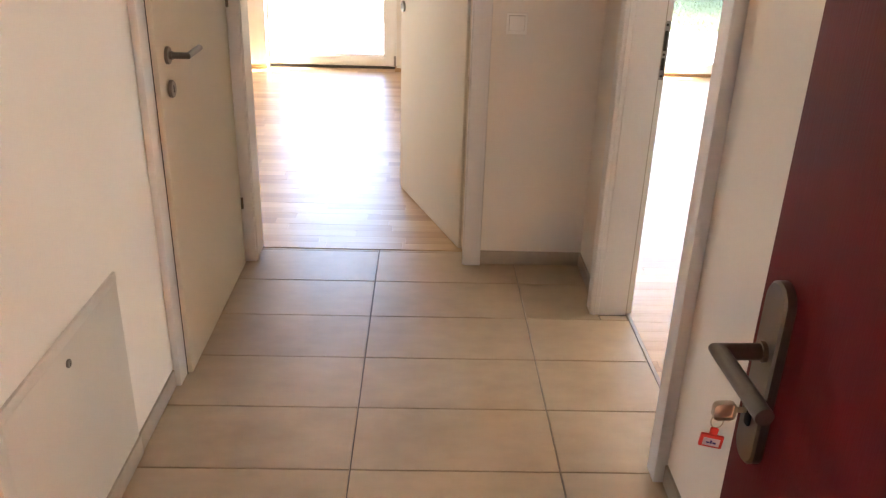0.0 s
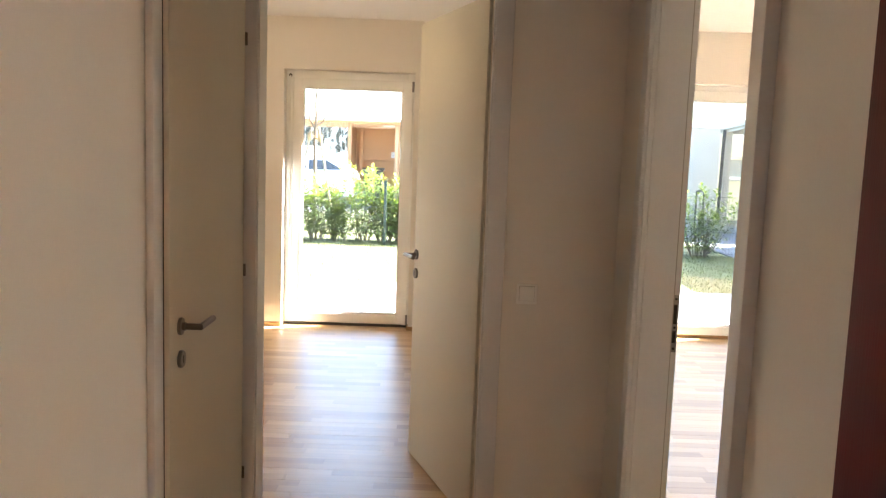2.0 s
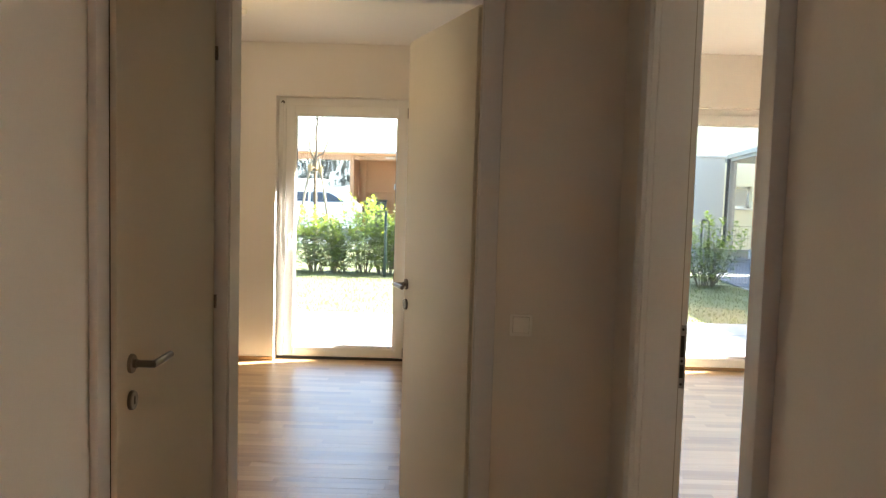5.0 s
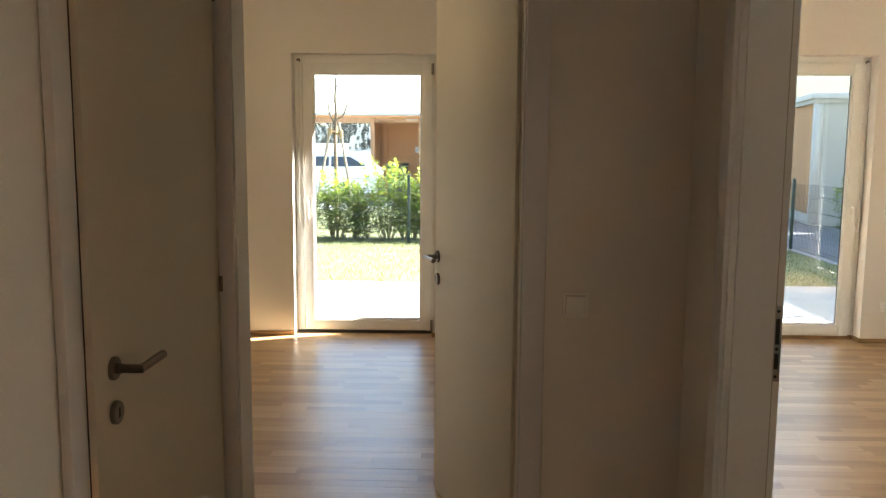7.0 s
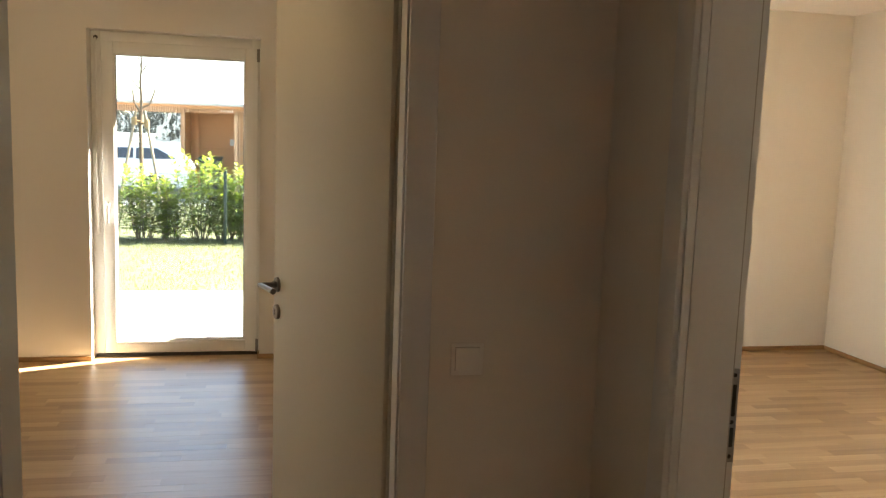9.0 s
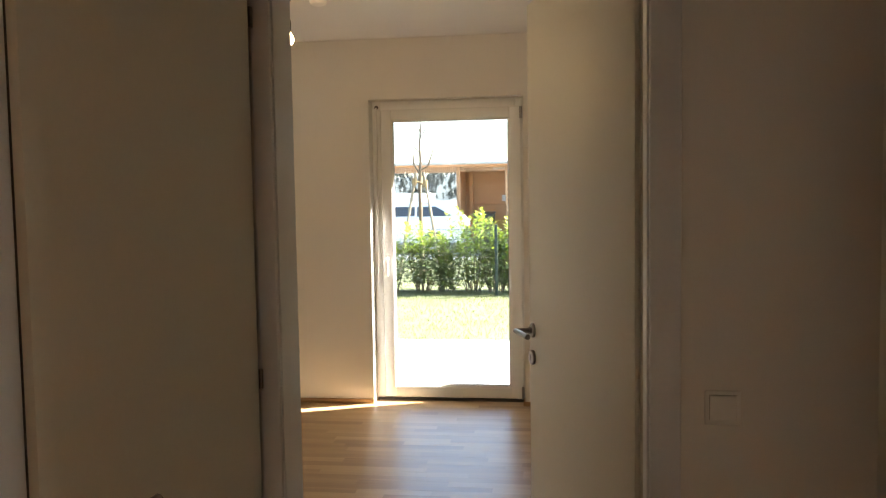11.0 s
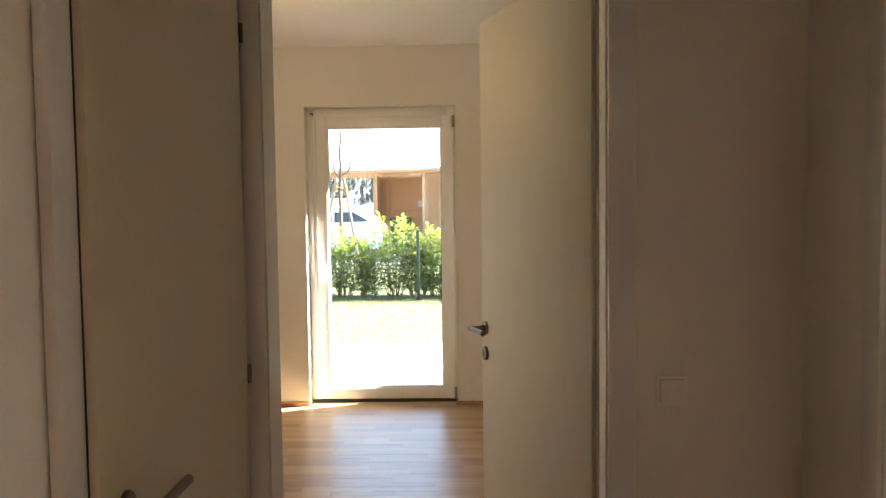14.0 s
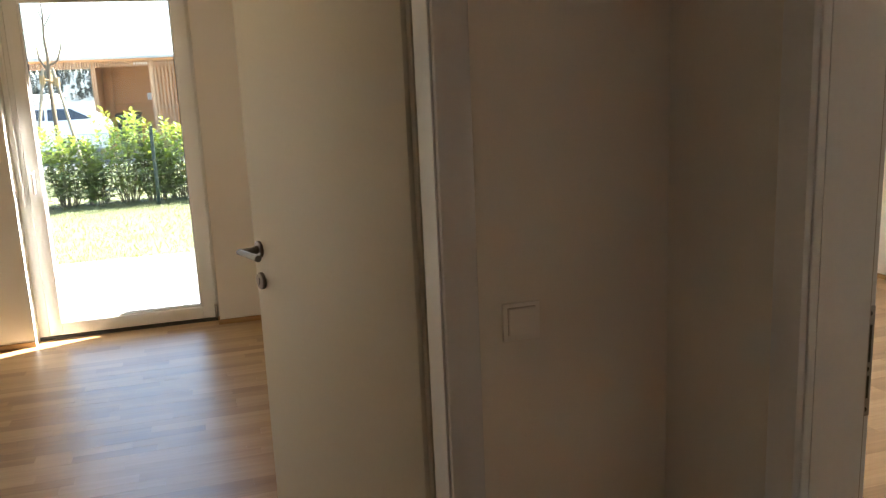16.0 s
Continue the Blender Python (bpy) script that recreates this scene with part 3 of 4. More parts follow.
# ---- glazed doors ----
def glazed(name, label, x0, x1, top, gx0, gx1, gtop, left_handed):
    """Tilt-and-turn balcony door: frame, sash ring, glazing beads and pane; the wall face lies at y = 7.25."""
    w = thing(name, label, "window", kind="structure")
    y0 = 7.375
    part("window_frame", boxes((x0, x0 + 0.062, y0, y0 + 0.075, -0.008, top), (x1 - 0.062, x1, y0, y0 + 0.075, -0.008, top), (x0 + 0.062, x1 - 0.062, y0, y0 + 0.075, top - 0.068, top),
                               (x0 + 0.062, x1 - 0.062, y0 + 0.01, y0 + 0.075, -0.008, 0.024), bevel=0.003), M_PVC, w)
    sx0, sx1, sz0, sz1 = gx0 - 0.078, gx1 + 0.085, 0.028, gtop + 0.08
    yl, yh = y0 - 0.022, y0 + 0.05
    sash = part("sash", boxes((sx0, gx0, yl, yh, sz0, sz1), (gx1, sx1, yl, yh, sz0, sz1), (gx0, gx1, yl, yh, gtop, sz1), (gx0, gx1, yl, yh, sz0, 0.109), bevel=0.004), M_PVC, w)
    b = 0.012
    part("glazing_bead", boxes((gx0, gx0 + b, yl + 0.012, yl + 0.03, 0.109, gtop), (gx1 - b, gx1, yl + 0.012, yl + 0.03, 0.109, gtop),
                               (gx0 + b, gx1 - b, yl + 0.012, yl + 0.03, gtop - b, gtop), (gx0 + b, gx1 - b, yl + 0.012, yl + 0.03, 0.109, 0.109 + b), bevel=0.003), M_PVC, sash)
    part("seal", boxes((gx0 + b, gx0 + b + 0.004, yl + 0.026, yl + 0.034, 0.109 + b, gtop - b), (gx1 - b - 0.004, gx1 - b, yl + 0.026, yl + 0.034, 0.109 + b, gtop - b),
                       (gx0 + b, gx1 - b, yl + 0.026, yl + 0.034, 0.109 + b, 0.109 + b + 0.005)), M_SEAL, sash, "dark rubber seal")
    # Dark strip painted in for the shaded gap below the sash.
    part("sash_gap_shade", boxes((x0 + 0.004, x1 - 0.004, y0 - 0.014, y0 + 0.009, -0.006, 0.020)), M_SEAL, w, "dark strip standing in for the shaded gap under the sash")
    pane = part("pane", cube(gx0 + 0.004, gx1 - 0.004, yl + 0.035, yl + 0.041, 0.113, gtop - 0.004), M_GLASS, sash, "clear glass pane")
    pane.visible_shadow = False
    part("threshold", cube(x0 + 0.002, x1 - 0.002, y0 + 0.076, 7.63, -0.012, 0.018, bevel=0.004), M_FASCIA, w, "grey metal threshold")
    hx, kx = (sx0 + 0.036, sx1) if left_handed else (sx1 - 0.036, sx0)
    hd = part("window_handle", cube(hx - 0.014, hx + 0.014, yl - 0.012, yl - 0.0005, 1.02, 1.10, bevel=0.005), M_SWITCH, w, "white window handle")
    part("grip", box(tube(bmesh.new(), (hx, yl - 0.010, 1.075), (hx, yl - 0.046, 1.075), 0.009, seg=14), hx - 0.010, hx + 0.010, yl - 0.056, yl - 0.040, 0.955, 1.088, bevel=0.006), M_SWITCH, hd)
    for z in (sz0 + 0.045, sz1 - 0.045):
        part("hinge", cube(kx - 0.010, kx + 0.010, yl - 0.012, yl + 0.004, z - 0.045, z + 0.045, bevel=0.004), M_DARKMETAL, w, "dark hinge cover")
    # blind crank in the reveal
    cx = x0 + 0.034 if left_handed else x1 - 0.034
    crank = thing("blind_crank", "white folding crank rod of the outside blind", "blind crank")
    part("bracket", lathe_at([(0.014, 0), (0.014, 0.012), (0.006, 0.020), (0.0, 0.020)], (cx, y0 - 0.001, top - 0.045), (90, 0, 0)), M_STEEL, crank, "metal guide")
    part("rod", tube(tube(bmesh.new(), (cx, y0 - 0.018, top - 0.048), (cx, y0 - 0.020, 1.06), 0.0065, seg=12), (cx, y0 - 0.020, 1.06), (cx + 0.004, y0 - 0.024, 0.98), 0.009, seg=12), M_PVC, crank)
    part("crank_handle", tube(tube(bmesh.new(), (cx + 0.004, y0 - 0.030, 1.02), (cx + 0.004, y0 - 0.030, 0.88), 0.0105, seg=14), (cx, y0 - 0.024, 1.14), (cx, y0 - 0.024, 1.02), 0.0085, seg=14), M_SWITCH, crank)
    part("clip", cube(cx - 0.012, cx + 0.012, y0 - 0.028, y0 - 0.0005, 0.925, 0.950, bevel=0.003), M_SWITCH, crank)
    return w


def lathe_at(profile, at, turn, seg=20):
    bm = lathe(profile, seg)
    bmesh.ops.transform(bm, matrix=Matrix.Translation(at) @ pose(0, 0, 0, *turn), verts=bm.verts)
    return bm


glazed("window_1", "white balcony door with one tall glass pane", -1.46, -0.33, 2.26, -1.314, -0.434, 2.113, True)
# Invented second balcony door, out of view, to brighten the living room.
glazed("added_window_4", "white balcony door with one tall glass pane", -3.80, -2.45, 2.26, -3.645, -2.552, 2.11, True)
glazed("window_2", "wide white balcony door beside an added, unseen fixed pane", 1.58, 3.094, 2.26, 1.735, 2.960, 2.123, False)

fixed = bpy.data.objects["window_2"]
# Unseen fixed light beside the door, added so more daylight reaches the room.
part("added_fixed_frame", boxes((0.92, 0.99, 7.375, 7.45, -0.008, 2.26), (1.52, 1.58, 7.375, 7.45, -0.008, 2.26), (0.99, 1.52, 7.375, 7.45, 2.17, 2.26), (0.99, 1.52, 7.375, 7.45, -0.008, 0.09), bevel=0.003), M_PVC, fixed)
fixed_pane = part("pane", cube(0.985, 1.525, 7.41, 7.416, 0.085, 2.175), M_GLASS, fixed, "clear glass pane")
fixed_pane.visible_shadow = False
# Invented window, never in view; it only brings daylight into the side room.
added_window_3 = thing("added_window_3", "unseen side window added to let more light in", "window", kind="structure")
part("window_frame", boxes((4.31, 4.38, 3.7, 3.78, 0, 2.3), (4.31, 4.38, 5.52, 5.6, 0, 2.3), (4.31, 4.38, 3.78, 5.52, 0, 0.08), (4.31, 4.38, 3.78, 5.52, 2.22, 2.3), bevel=0.003), M_PVC, added_window_3)
side_pane = part("pane", cube(4.345, 4.351, 3.775, 5.525, 0.075, 2.225), M_GLASS, added_window_3, "clear glass pane")
side_pane.visible_shadow = False


# ---- skirtings ----
def skirting(name, material, label, rows, h, bevel):
    bm = bmesh.new()
    for r in rows:
        box(bm, *r, 0, h, bevel=bevel)
    return solid(name, bm, material, label, "baseboard")


T = 0.013
skirting("baseboard_living_north", M_OAKTRIM, "oak skirting strip on the outer wall", [(-4.2, -3.80, 7.25 - T, 7.2495), (-2.45, -1.46, 7.25 - T, 7.2495)], 0.034, 0.004)
skirting("baseboard_living_pier", M_OAKTRIM, "oak skirting strip on the outer wall", [(-0.33 - T, 0.62, 7.25 - T, 7.2495), (-0.33 - T, -0.3305, 7.25, 7.352)], 0.034, 0.004)
skirting("baseboard_room_north", M_OAKTRIM, "oak skirting strip along the window reveal", [(3.094, 4.26, 7.25 - T, 7.2495), (3.094 - T, 3.0935, 7.25 - T, 7.36), (0.92, 3.08, 7.36, 7.3745), (0.72, 0.92, 7.25 - T, 7.2495)], 0.034, 0.004)
skirting("baseboard_room_east", M_OAKTRIM, "oak skirting strip on the side wall", [(4.26 - T, 4.2595, 0.4, 3.7), (4.26 - T, 4.2595, 5.6, 7.235)], 0.034, 0.004)
skirting("baseboard_living_west", M_OAKTRIM, "oak skirting strip on the side wall", [(-4.1995, -4.2 + T, 3.43, 7.235)], 0.034, 0.004)
sk = tagged(thing("baseboard_hall", "beige stoneware skirting with a bright top joint", "baseboard", kind="structure"))
for r in ((0.178, 0.6115, 3.2965, 3.3045), (0.6115, 0.6195, 2.923, 3.3045), (0.6115, 0.6195, 1.232, 1.868), (0.6115, 0.6195, 0.630, 1.230), (0.6115, 0.6195, -0.098, 0.628),
          (-0.8795, -0.8715, 1.970, 2.314), (-0.8795, -0.8685, 1.300, 1.968), (-0.8795, -0.8715, 0.700, 1.298), (-0.8795, -0.8715, -0.098, 0.698)):
    part("skirting_tile", cube(*r, 0.0015, 0.0635, bevel=0.0012), M_SKIRT, sk)
part("threshold_strip", cube(0.7312, 0.7446, 1.940, 2.866, -0.009, 0.0004, bevel=0.0003, seg=1), M_SKIRT, sk, "thin beige floor strip")


# ---- outside: ground, terrace, lawn ----
solid("ground", cube(-1500, 1500, -1500, 3000, -1.0, -0.26), M_EARTH, "open ground beyond the garden", "ground")
solid("lawn", boxes((-14, 5.05, 10.10, 21.5, -0.25, -0.045), (-14, -4.45, 7.62, 10.09, -0.25, -0.045), (7.65, 8.34, 16.7, 18.0, -0.25, -0.035)), M_GRASS, "short sunlit garden lawn", "lawn")
solid("road", cube(-60, 4.0, 21.51, 40, -0.255, -0.085), M_ASPH, "grey asphalt parking lane behind the hedge", "road")
solid("path", boxes((5.13, 7.6, 7.7, 23.3, -0.25, -0.05), (7.6, 8.4, 9.0, 16.69, -0.25, -0.05)), M_ASPH, "grey asphalt footpath beside the fence", "path")
# Added out of view as a reflector that throws sunlight into the side room.
solid("east_terrace", cube(4.41, 8.4, 1.5, 7.6, -0.25, -0.02), M_CONC, "unseen concrete paving added to bounce sun into the side room", "terrace")
# Added sun blocker, never seen; its depth limits the sun patch indoors.
solid("sun_block_slab", cube(4.401, 5.72, 3.0, 7.4, 2.55, 2.78), M_CEIL, "unseen white slab that keeps direct sun off the added window", "balcony")
solid("kerb", boxes((5.055, 5.125, 7.7, 14.2, -0.25, -0.03), bevel=0.006), M_CONC, "narrow concrete lawn kerb", "kerb")
terrace = thing("terrace", "light concrete paving slabs outside the glazed doors", "terrace", kind="structure")
slab_me = mesh_of("slab", cube(-0.615, 0.615, -0.405, 0.405, -0.06, 0.0, bevel=0.004, seg=1), M_CONC)
for i in range(8):
    for j in range(3):
        piece("slab", slab_me, terrace, pose(-3.84 + 1.235 * i, 8.055 + 0.815 * j, -0.018 - 0.001 * ((i * 7 + j * 5) % 3)))
rng = random.Random(4)
gv, gf = [], []
for k in range(16000):
    x, y = rng.uniform(1.2, 5.0), 10.11 + 4.2 * rng.random() ** 1.3
    if k % 2:
        x, y = rng.uniform(-3.4, 0.3), 10.11 + 4.6 * rng.random() ** 1.2
    a, h, w = rng.uniform(0, 6.28), rng.uniform(0.015, 0.045), rng.uniform(0.003, 0.006)
    b = len(gv)
    gv += [(x - w * math.cos(a), y - w * math.sin(a), -0.046), (x + w * math.cos(a), y + w * math.sin(a), -0.046), (x + rng.uniform(-0.02, 0.02), y + rng.uniform(-0.02, 0.02), -0.045 + h)]
    gf.append((b, b + 1, b + 2))
gm = bpy.data.meshes.new("grass")
gm.from_pydata(gv, [], gf)
gm.materials.append(M_BLADE)
tagged(new("grass", gm), "short green grass blades on the lawn", "grass", "", "stuff")


# ---- garden fence ----
def fence(label, a, b, tall, first):
    """A welded mesh fence between two points, posts every 2.5 m."""
    a, b = Vector((*a, -0.045)), Vector((*b, -0.045))
    L, way = (b - a).length, (b - a).normalized()
    f = thing("mesh_fence", label, "fence", Matrix.Translation(a) @ Matrix((way, Vector((0, 0, 1)).cross(way), (0, 0, 1))).transposed().to_4x4())
    x = first
    while x <= L + 0.01:
        p = part("post", cube(x - 0.024, x + 0.024, -0.020, 0.020, 0, tall + 0.06, bevel=0.004), M_FENCE, f, "dark green fence post")
        part("cap", cube(x - 0.027, x + 0.027, -0.023, 0.023, tall + 0.061, tall + 0.075, bevel=0.004), M_BLACK, p)
        x += 2.5
    bm = bmesh.new()
    for i in range(int(L / 0.05) + 1):
        box(bm, i * 0.05 - 0.0014, i * 0.05 + 0.0014, -0.028, -0.025, 0.04, tall)
    part("upright_wires", bm, M_FENCE, f)["kind"] = "stuff"
    bm = bmesh.new()
    for k in range(int((tall - 0.06) / 0.1999) + 1):
        z = 0.06 + 0.1999 * k
        for dz in ((0, 0.04) if k in (0, 2, 4) else (0,)):
            box(bm, 0, L, -0.024, -0.019, z + dz, z + dz + 0.005)
    part("cross_wires", bm, M_FENCE, f)["kind"] = "stuff"
    return f


fence("dark green welded mesh fence before the laurel hedge", (-8.51, 14.72), (5.06, 13.84), 1.06, 0.0)
fence("dark green welded mesh fence beside the footpath", (5.09, 13.80), (5.09, 8.0), 1.06, 0.04)


# ---- laurel bushes ----
def laurel(x, y, wide, tall, seed, label):
    """Upright stems with whorls of pointed leaves, lighter towards the tips."""
    r = random.Random(seed)
    t = thing("laurel_bush", label, "bush", pose(x, y, -0.05), group="laurel hedge")
    stems = bmesh.new()
    old, young = ([], []), ([], [])
    for s in range(22):
        a = r.uniform(0, 6.28)
        lean = r.uniform(0.05, 1.25) * wide / 2
        base = Vector((0.12 * math.cos(a), 0.08 * math.sin(a), 0))
        tip = Vector((lean * math.cos(a), 0.7 * lean * math.sin(a), tall * (0.55 + 0.47 * r.random() ** 1.4)))
        bend = Vector((r.uniform(-0.08, 0.08), r.uniform(-0.08, 0.08), 0))
        last = base
        for q in range(1, 5):
            f = q / 4
            pt = base.lerp(tip, f) + bend * math.sin(math.pi * f)
            tube(stems, last, pt, 0.011 - 0.002 * q, 0.009 - 0.0018 * q, seg=5)
            last = pt
        for k in range(50):
            f = 0.13 + 0.87 * (k / 49) ** 0.85
            c = base.lerp(tip, f) + bend * math.sin(math.pi * f)
            az = k * 2.4 + r.uniform(-0.5, 0.5)
            rise = r.uniform(-0.25, 0.6) + 2.6 * max(0, f - 0.7)
            c = c + Vector((math.cos(az), math.sin(az), 0)) * r.uniform(0.0, 0.17) * min(1.0, 2.6 * (1.05 - f))
            out = Vector((math.cos(az), math.sin(az), rise)).normalized()
            across = out.cross(Vector((0, 0, 1))).normalized()
            up = across.cross(out)
            ln, wd = r.uniform(0.10, 0.155), r.uniform(0.021, 0.033)
            lv, lf = young if f > 0.86 and r.random() < 0.8 else old
            ln *= 0.78 if lv is young[0] else 1.0
            b = len(lv)
            droop = up * (-0.02)
            lv += [c, c + out * ln * 0.45 + across * wd + up * 0.006, c + out * ln * 0.45, c + out * ln * 0.45 - across * wd + up * 0.006, c + out * ln + droop]
            lf += [(b, b + 1, b + 2), (b, b + 2, b + 3), (b + 1, b + 4, b + 2), (b + 2, b + 4, b + 3)]
    part("stems", stems, M_TWIG, t, "brown stems")
    for (lv, lf), name, mat, words in ((old, "leaves", M_LEAF, "glossy dark green leaves"), (young, "young_leaves", M_YOUNG, "light yellow-green shoot leaves")):
        me = bpy.data.meshes.new(name)
        me.from_pydata([tuple(v) for v in lv], [], lf)
        me.materials.append(mat)
        ob = new(name, me)
        ob.parent = t
        tagged(ob, words, kind="stuff")
    return t


HEDGE = ((-4.0, 1.0, 1.15), (-3.35, 0.95, 1.2), (-2.85, 0.85, 1.14), (-2.30, 0.95, 1.16), (-1.90, 0.60, 0.98), (-1.46, 0.95, 1.34), (-1.06, 0.65, 1.05), (-0.74, 0.85, 1.24), (-0.15, 0.9, 1.2), (0.6, 0.9, 1.2))
for i, (x, wide, tall) in enumerate(HEDGE):
    laurel(x, 14.75 + (0.12 if i % 2 else 0.0), wide, tall, 11 + i, "young green laurel bush behind the wire fence")
laurel(4.45, 14.15, 1.15, 1.25, 31, "shaded green laurel bush at the fence corner")
laurel(7.05, 15.7, 0.7, 1.5, 33, "thin light green bush before the concrete wall")


# ---- staked young tree ----
tr = thing("young_tree", "bare young tree held by three wooden stakes", "tree", pose(-2.72, 17.2, -0.05))
bm = bmesh.new()
pts = [Vector(p) for p in ((0, 0, 0), (0.01, 0, 0.9), (-0.01, 0.01, 1.8), (0.02, 0, 2.25), (0.0, 0.02, 2.6), (0.03, 0.0, 2.95), (0.02, 0.01, 3.3))]
for i, (a, b) in enumerate(zip(pts, pts[1:])):
    tube(bm, a, b, 0.042 - 0.0055 * i, 0.0365 - 0.0055 * i, seg=9)
part("trunk", bm, M_TWIG, tr)
for k, chain in enumerate((((0.0, 0, 2.12), (0.16, 0.02, 2.20), (0.24, 0.03, 2.42), (0.26, 0.03, 2.52)), ((0.0, 0.0, 2.05), (-0.12, 0.03, 2.25), (-0.14, 0.05, 2.45)),
                           ((0.01, 0, 2.45), (-0.14, 0.0, 2.62), (-0.30, 0.02, 2.72)), ((0.02, 0, 2.75), (0.16, 0.02, 2.98), (0.24, 0.02, 3.12)), ((0.02, 0, 2.85), (-0.05, 0.02, 3.1), (-0.07, 0, 3.2)))):
    bm = bmesh.new()
    for i, (a, b) in enumerate(zip(chain, chain[1:])):
        tube(bm, a, b, (0.022 if k < 2 else 0.012) * (1 - 0.25 * i), (0.0175 if k < 2 else 0.009) * (1 - 0.25 * i), seg=7)
    part("limb", bm, M_TWIG, tr)
for k in range(3):
    a = radians(95 + 120 * k)
    foot, head = Vector((0.50 * math.cos(a), 0.50 * math.sin(a), 0)), Vector((0.085 * math.cos(a), 0.085 * math.sin(a), 2.08))
    st = part("stake", tube(bmesh.new(), foot, head, 0.028, 0.025, seg=10), M_STAKE, tr, "round wooden stake")
    h2 = foot.lerp(head, 0.93 - 0.02 * k)
    part("jute_tie", tube(tube(bmesh.new(), h2, Vector((0, 0, h2.z)), 0.020, seg=8), h2 + Vector((0, 0, -0.07)), h2 + Vector((0, 0, 0.07)), 0.046, seg=10), M_JUTE, st, "jute binding")


# ---- carport ----
cp = thing("carport", "flat-roofed carport with larch battens and board walls", "carport", pose(0, 27.0, -0.085))
part("roof", cube(-11.0, 5.0, -0.25, 6.0, 2.63, 2.71, bevel=0.01), M_FASCIA, cp, "grey metal roof edge")
part("ceiling_boards", cube(-10.9, 4.9, -0.10, 5.9, 2.57, 2.625), M_BOARD, cp)
for x in (-10.8, -3.10, -1.55, 4.8):
    part("post", cube(x - 0.06, x + 0.06, 0.0, 0.14, 0, 2.565, bevel=0.006), M_LARCH, cp)
part("post", cube(-2.92, -2.78, 1.5, 1.64, 0, 2.565, bevel=0.006), M_BOARD, cp)
part("side_board", cube(-3.10, -3.06, 0.15, 4.0, 0, 2.565), M_BOARD, cp, "brown board wall")
part("back_board", boxes((-3.05, 1.5, 1.75, 1.79, 0, 1.37), (-3.05, 1.5, 1.75, 1.79, 1.385, 2.565)), M_BOARD, cp, "brown board wall with a joint at half height")
part("rail", cube(-3.05, 1.5, 1.70, 1.748, 1.33, 1.39, bevel=0.004), M_BOARD, cp)
part("notice", cube(-1.83, -1.65, 1.735, 1.748, 1.45, 1.66), M_WHITE, cp, "small white notice sheet")
part("strip_light", cube(-2.1, -1.6, 1.0, 1.10, 2.49, 2.565, bevel=0.01), M_WHITE, cp, "white strip lamp housing")
batten = mesh_of("batten", cube(-0.017, 0.017, -0.025, 0.0, 0, 0.20), M_LARCH, False)
for i in range(180):
    piece("batten", batten, cp, pose(-10.0 + 0.066 * i, -0.03, 2.41))
tall_batten = mesh_of("tall_batten", cube(-0.022, 0.022, -0.035, 0.0, 0, 2.41), M_LARCH, False)
for i in range(26):
    piece("batten", tall_batten, cp, pose(-1.44 + 0.098 * i, 0.03, 0.0))
part("batten_rail", boxes((-1.6, 1.2, 0.035, 0.075, 1.20, 1.28), (-1.6, 1.2, 0.035, 0.075, 0.2, 0.28)), M_LARCH, cp)

rub = thing("waste_bin", "black wheeled waste bin under the carport", "waste bin", pose(-2.35, 27.75, -0.085))
bm = bmesh.new()
box(bm, -0.33, 0.33, -0.33, 0.33, 0.05, 1.02, bevel=0.03)
for v in bm.verts:
    s = 0.82 + 0.18 * v.co.z
    v.co.x, v.co.y = v.co.x * s, v.co.y * s
part("body", bm, M_BIN, rub)
part("lid", box(bmesh.new(), -0.36, 0.36, -0.36, 0.37, 0.0, 0.07, bevel=0.025, m=pose(0, 0, 1.025, 4, 0, 0)), M_BIN, rub)
for x in (-0.27, 0.27):
    part("wheel", tube(bmesh.new(), (x - 0.03, 0.30, 0.1), (x + 0.03, 0.30, 0.1), 0.1, seg=18), M_TYRE, rub)


# ---- parked white estate car ----
def side_shape(bm, outline, y0, y1, tuck=0.0, waist=0.9):
    """A car body: a side outline given width, drawn in above the waist."""
    rings = []
    for y, s in ((y0, 1), (y0 * 0.985, 0), (y1 * 0.985, 0), (y1, 1)):
        ring = []
        for x, z in outline:
            k = 1 - tuck * max(0.0, z - waist) / 0.6
            ring.append(bm.verts.new((x, y * k, z)))
        rings.append(ring)
    for a, b in zip(rings, rings[1:]):
        for i in range(len(outline)):
            bm.faces.new((a[i], a[(i + 1) % len(outline)], b[(i + 1) % len(outline)], b[i]))
    bm.faces.new(rings[0])
    bm.faces.new(rings[-1])
    return bm


car = thing("estate_car", "white estate car parked before the carport", "car", pose(-4.95, 25.3, -0.085))
lower = [(-2.32, 0.32), (-2.34, 0.62), (-2.25, 0.78), (-1.35, 0.93), (2.20, 1.0), (2.30, 0.90), (2.33, 0.55), (2.28, 0.30)]
upper = [(-1.40, 0.90), (-0.62, 1.36), (-0.2, 1.45), (0.9, 1.465), (1.50, 1.42), (1.82, 1.31), (2.26, 0.97)]
body = part("body", side_shape(side_shape(bmesh.new(), lower, -0.90, 0.90, 0.02, 0.6), upper, -0.88, 0.88, 0.20), M_CARPAINT, car)
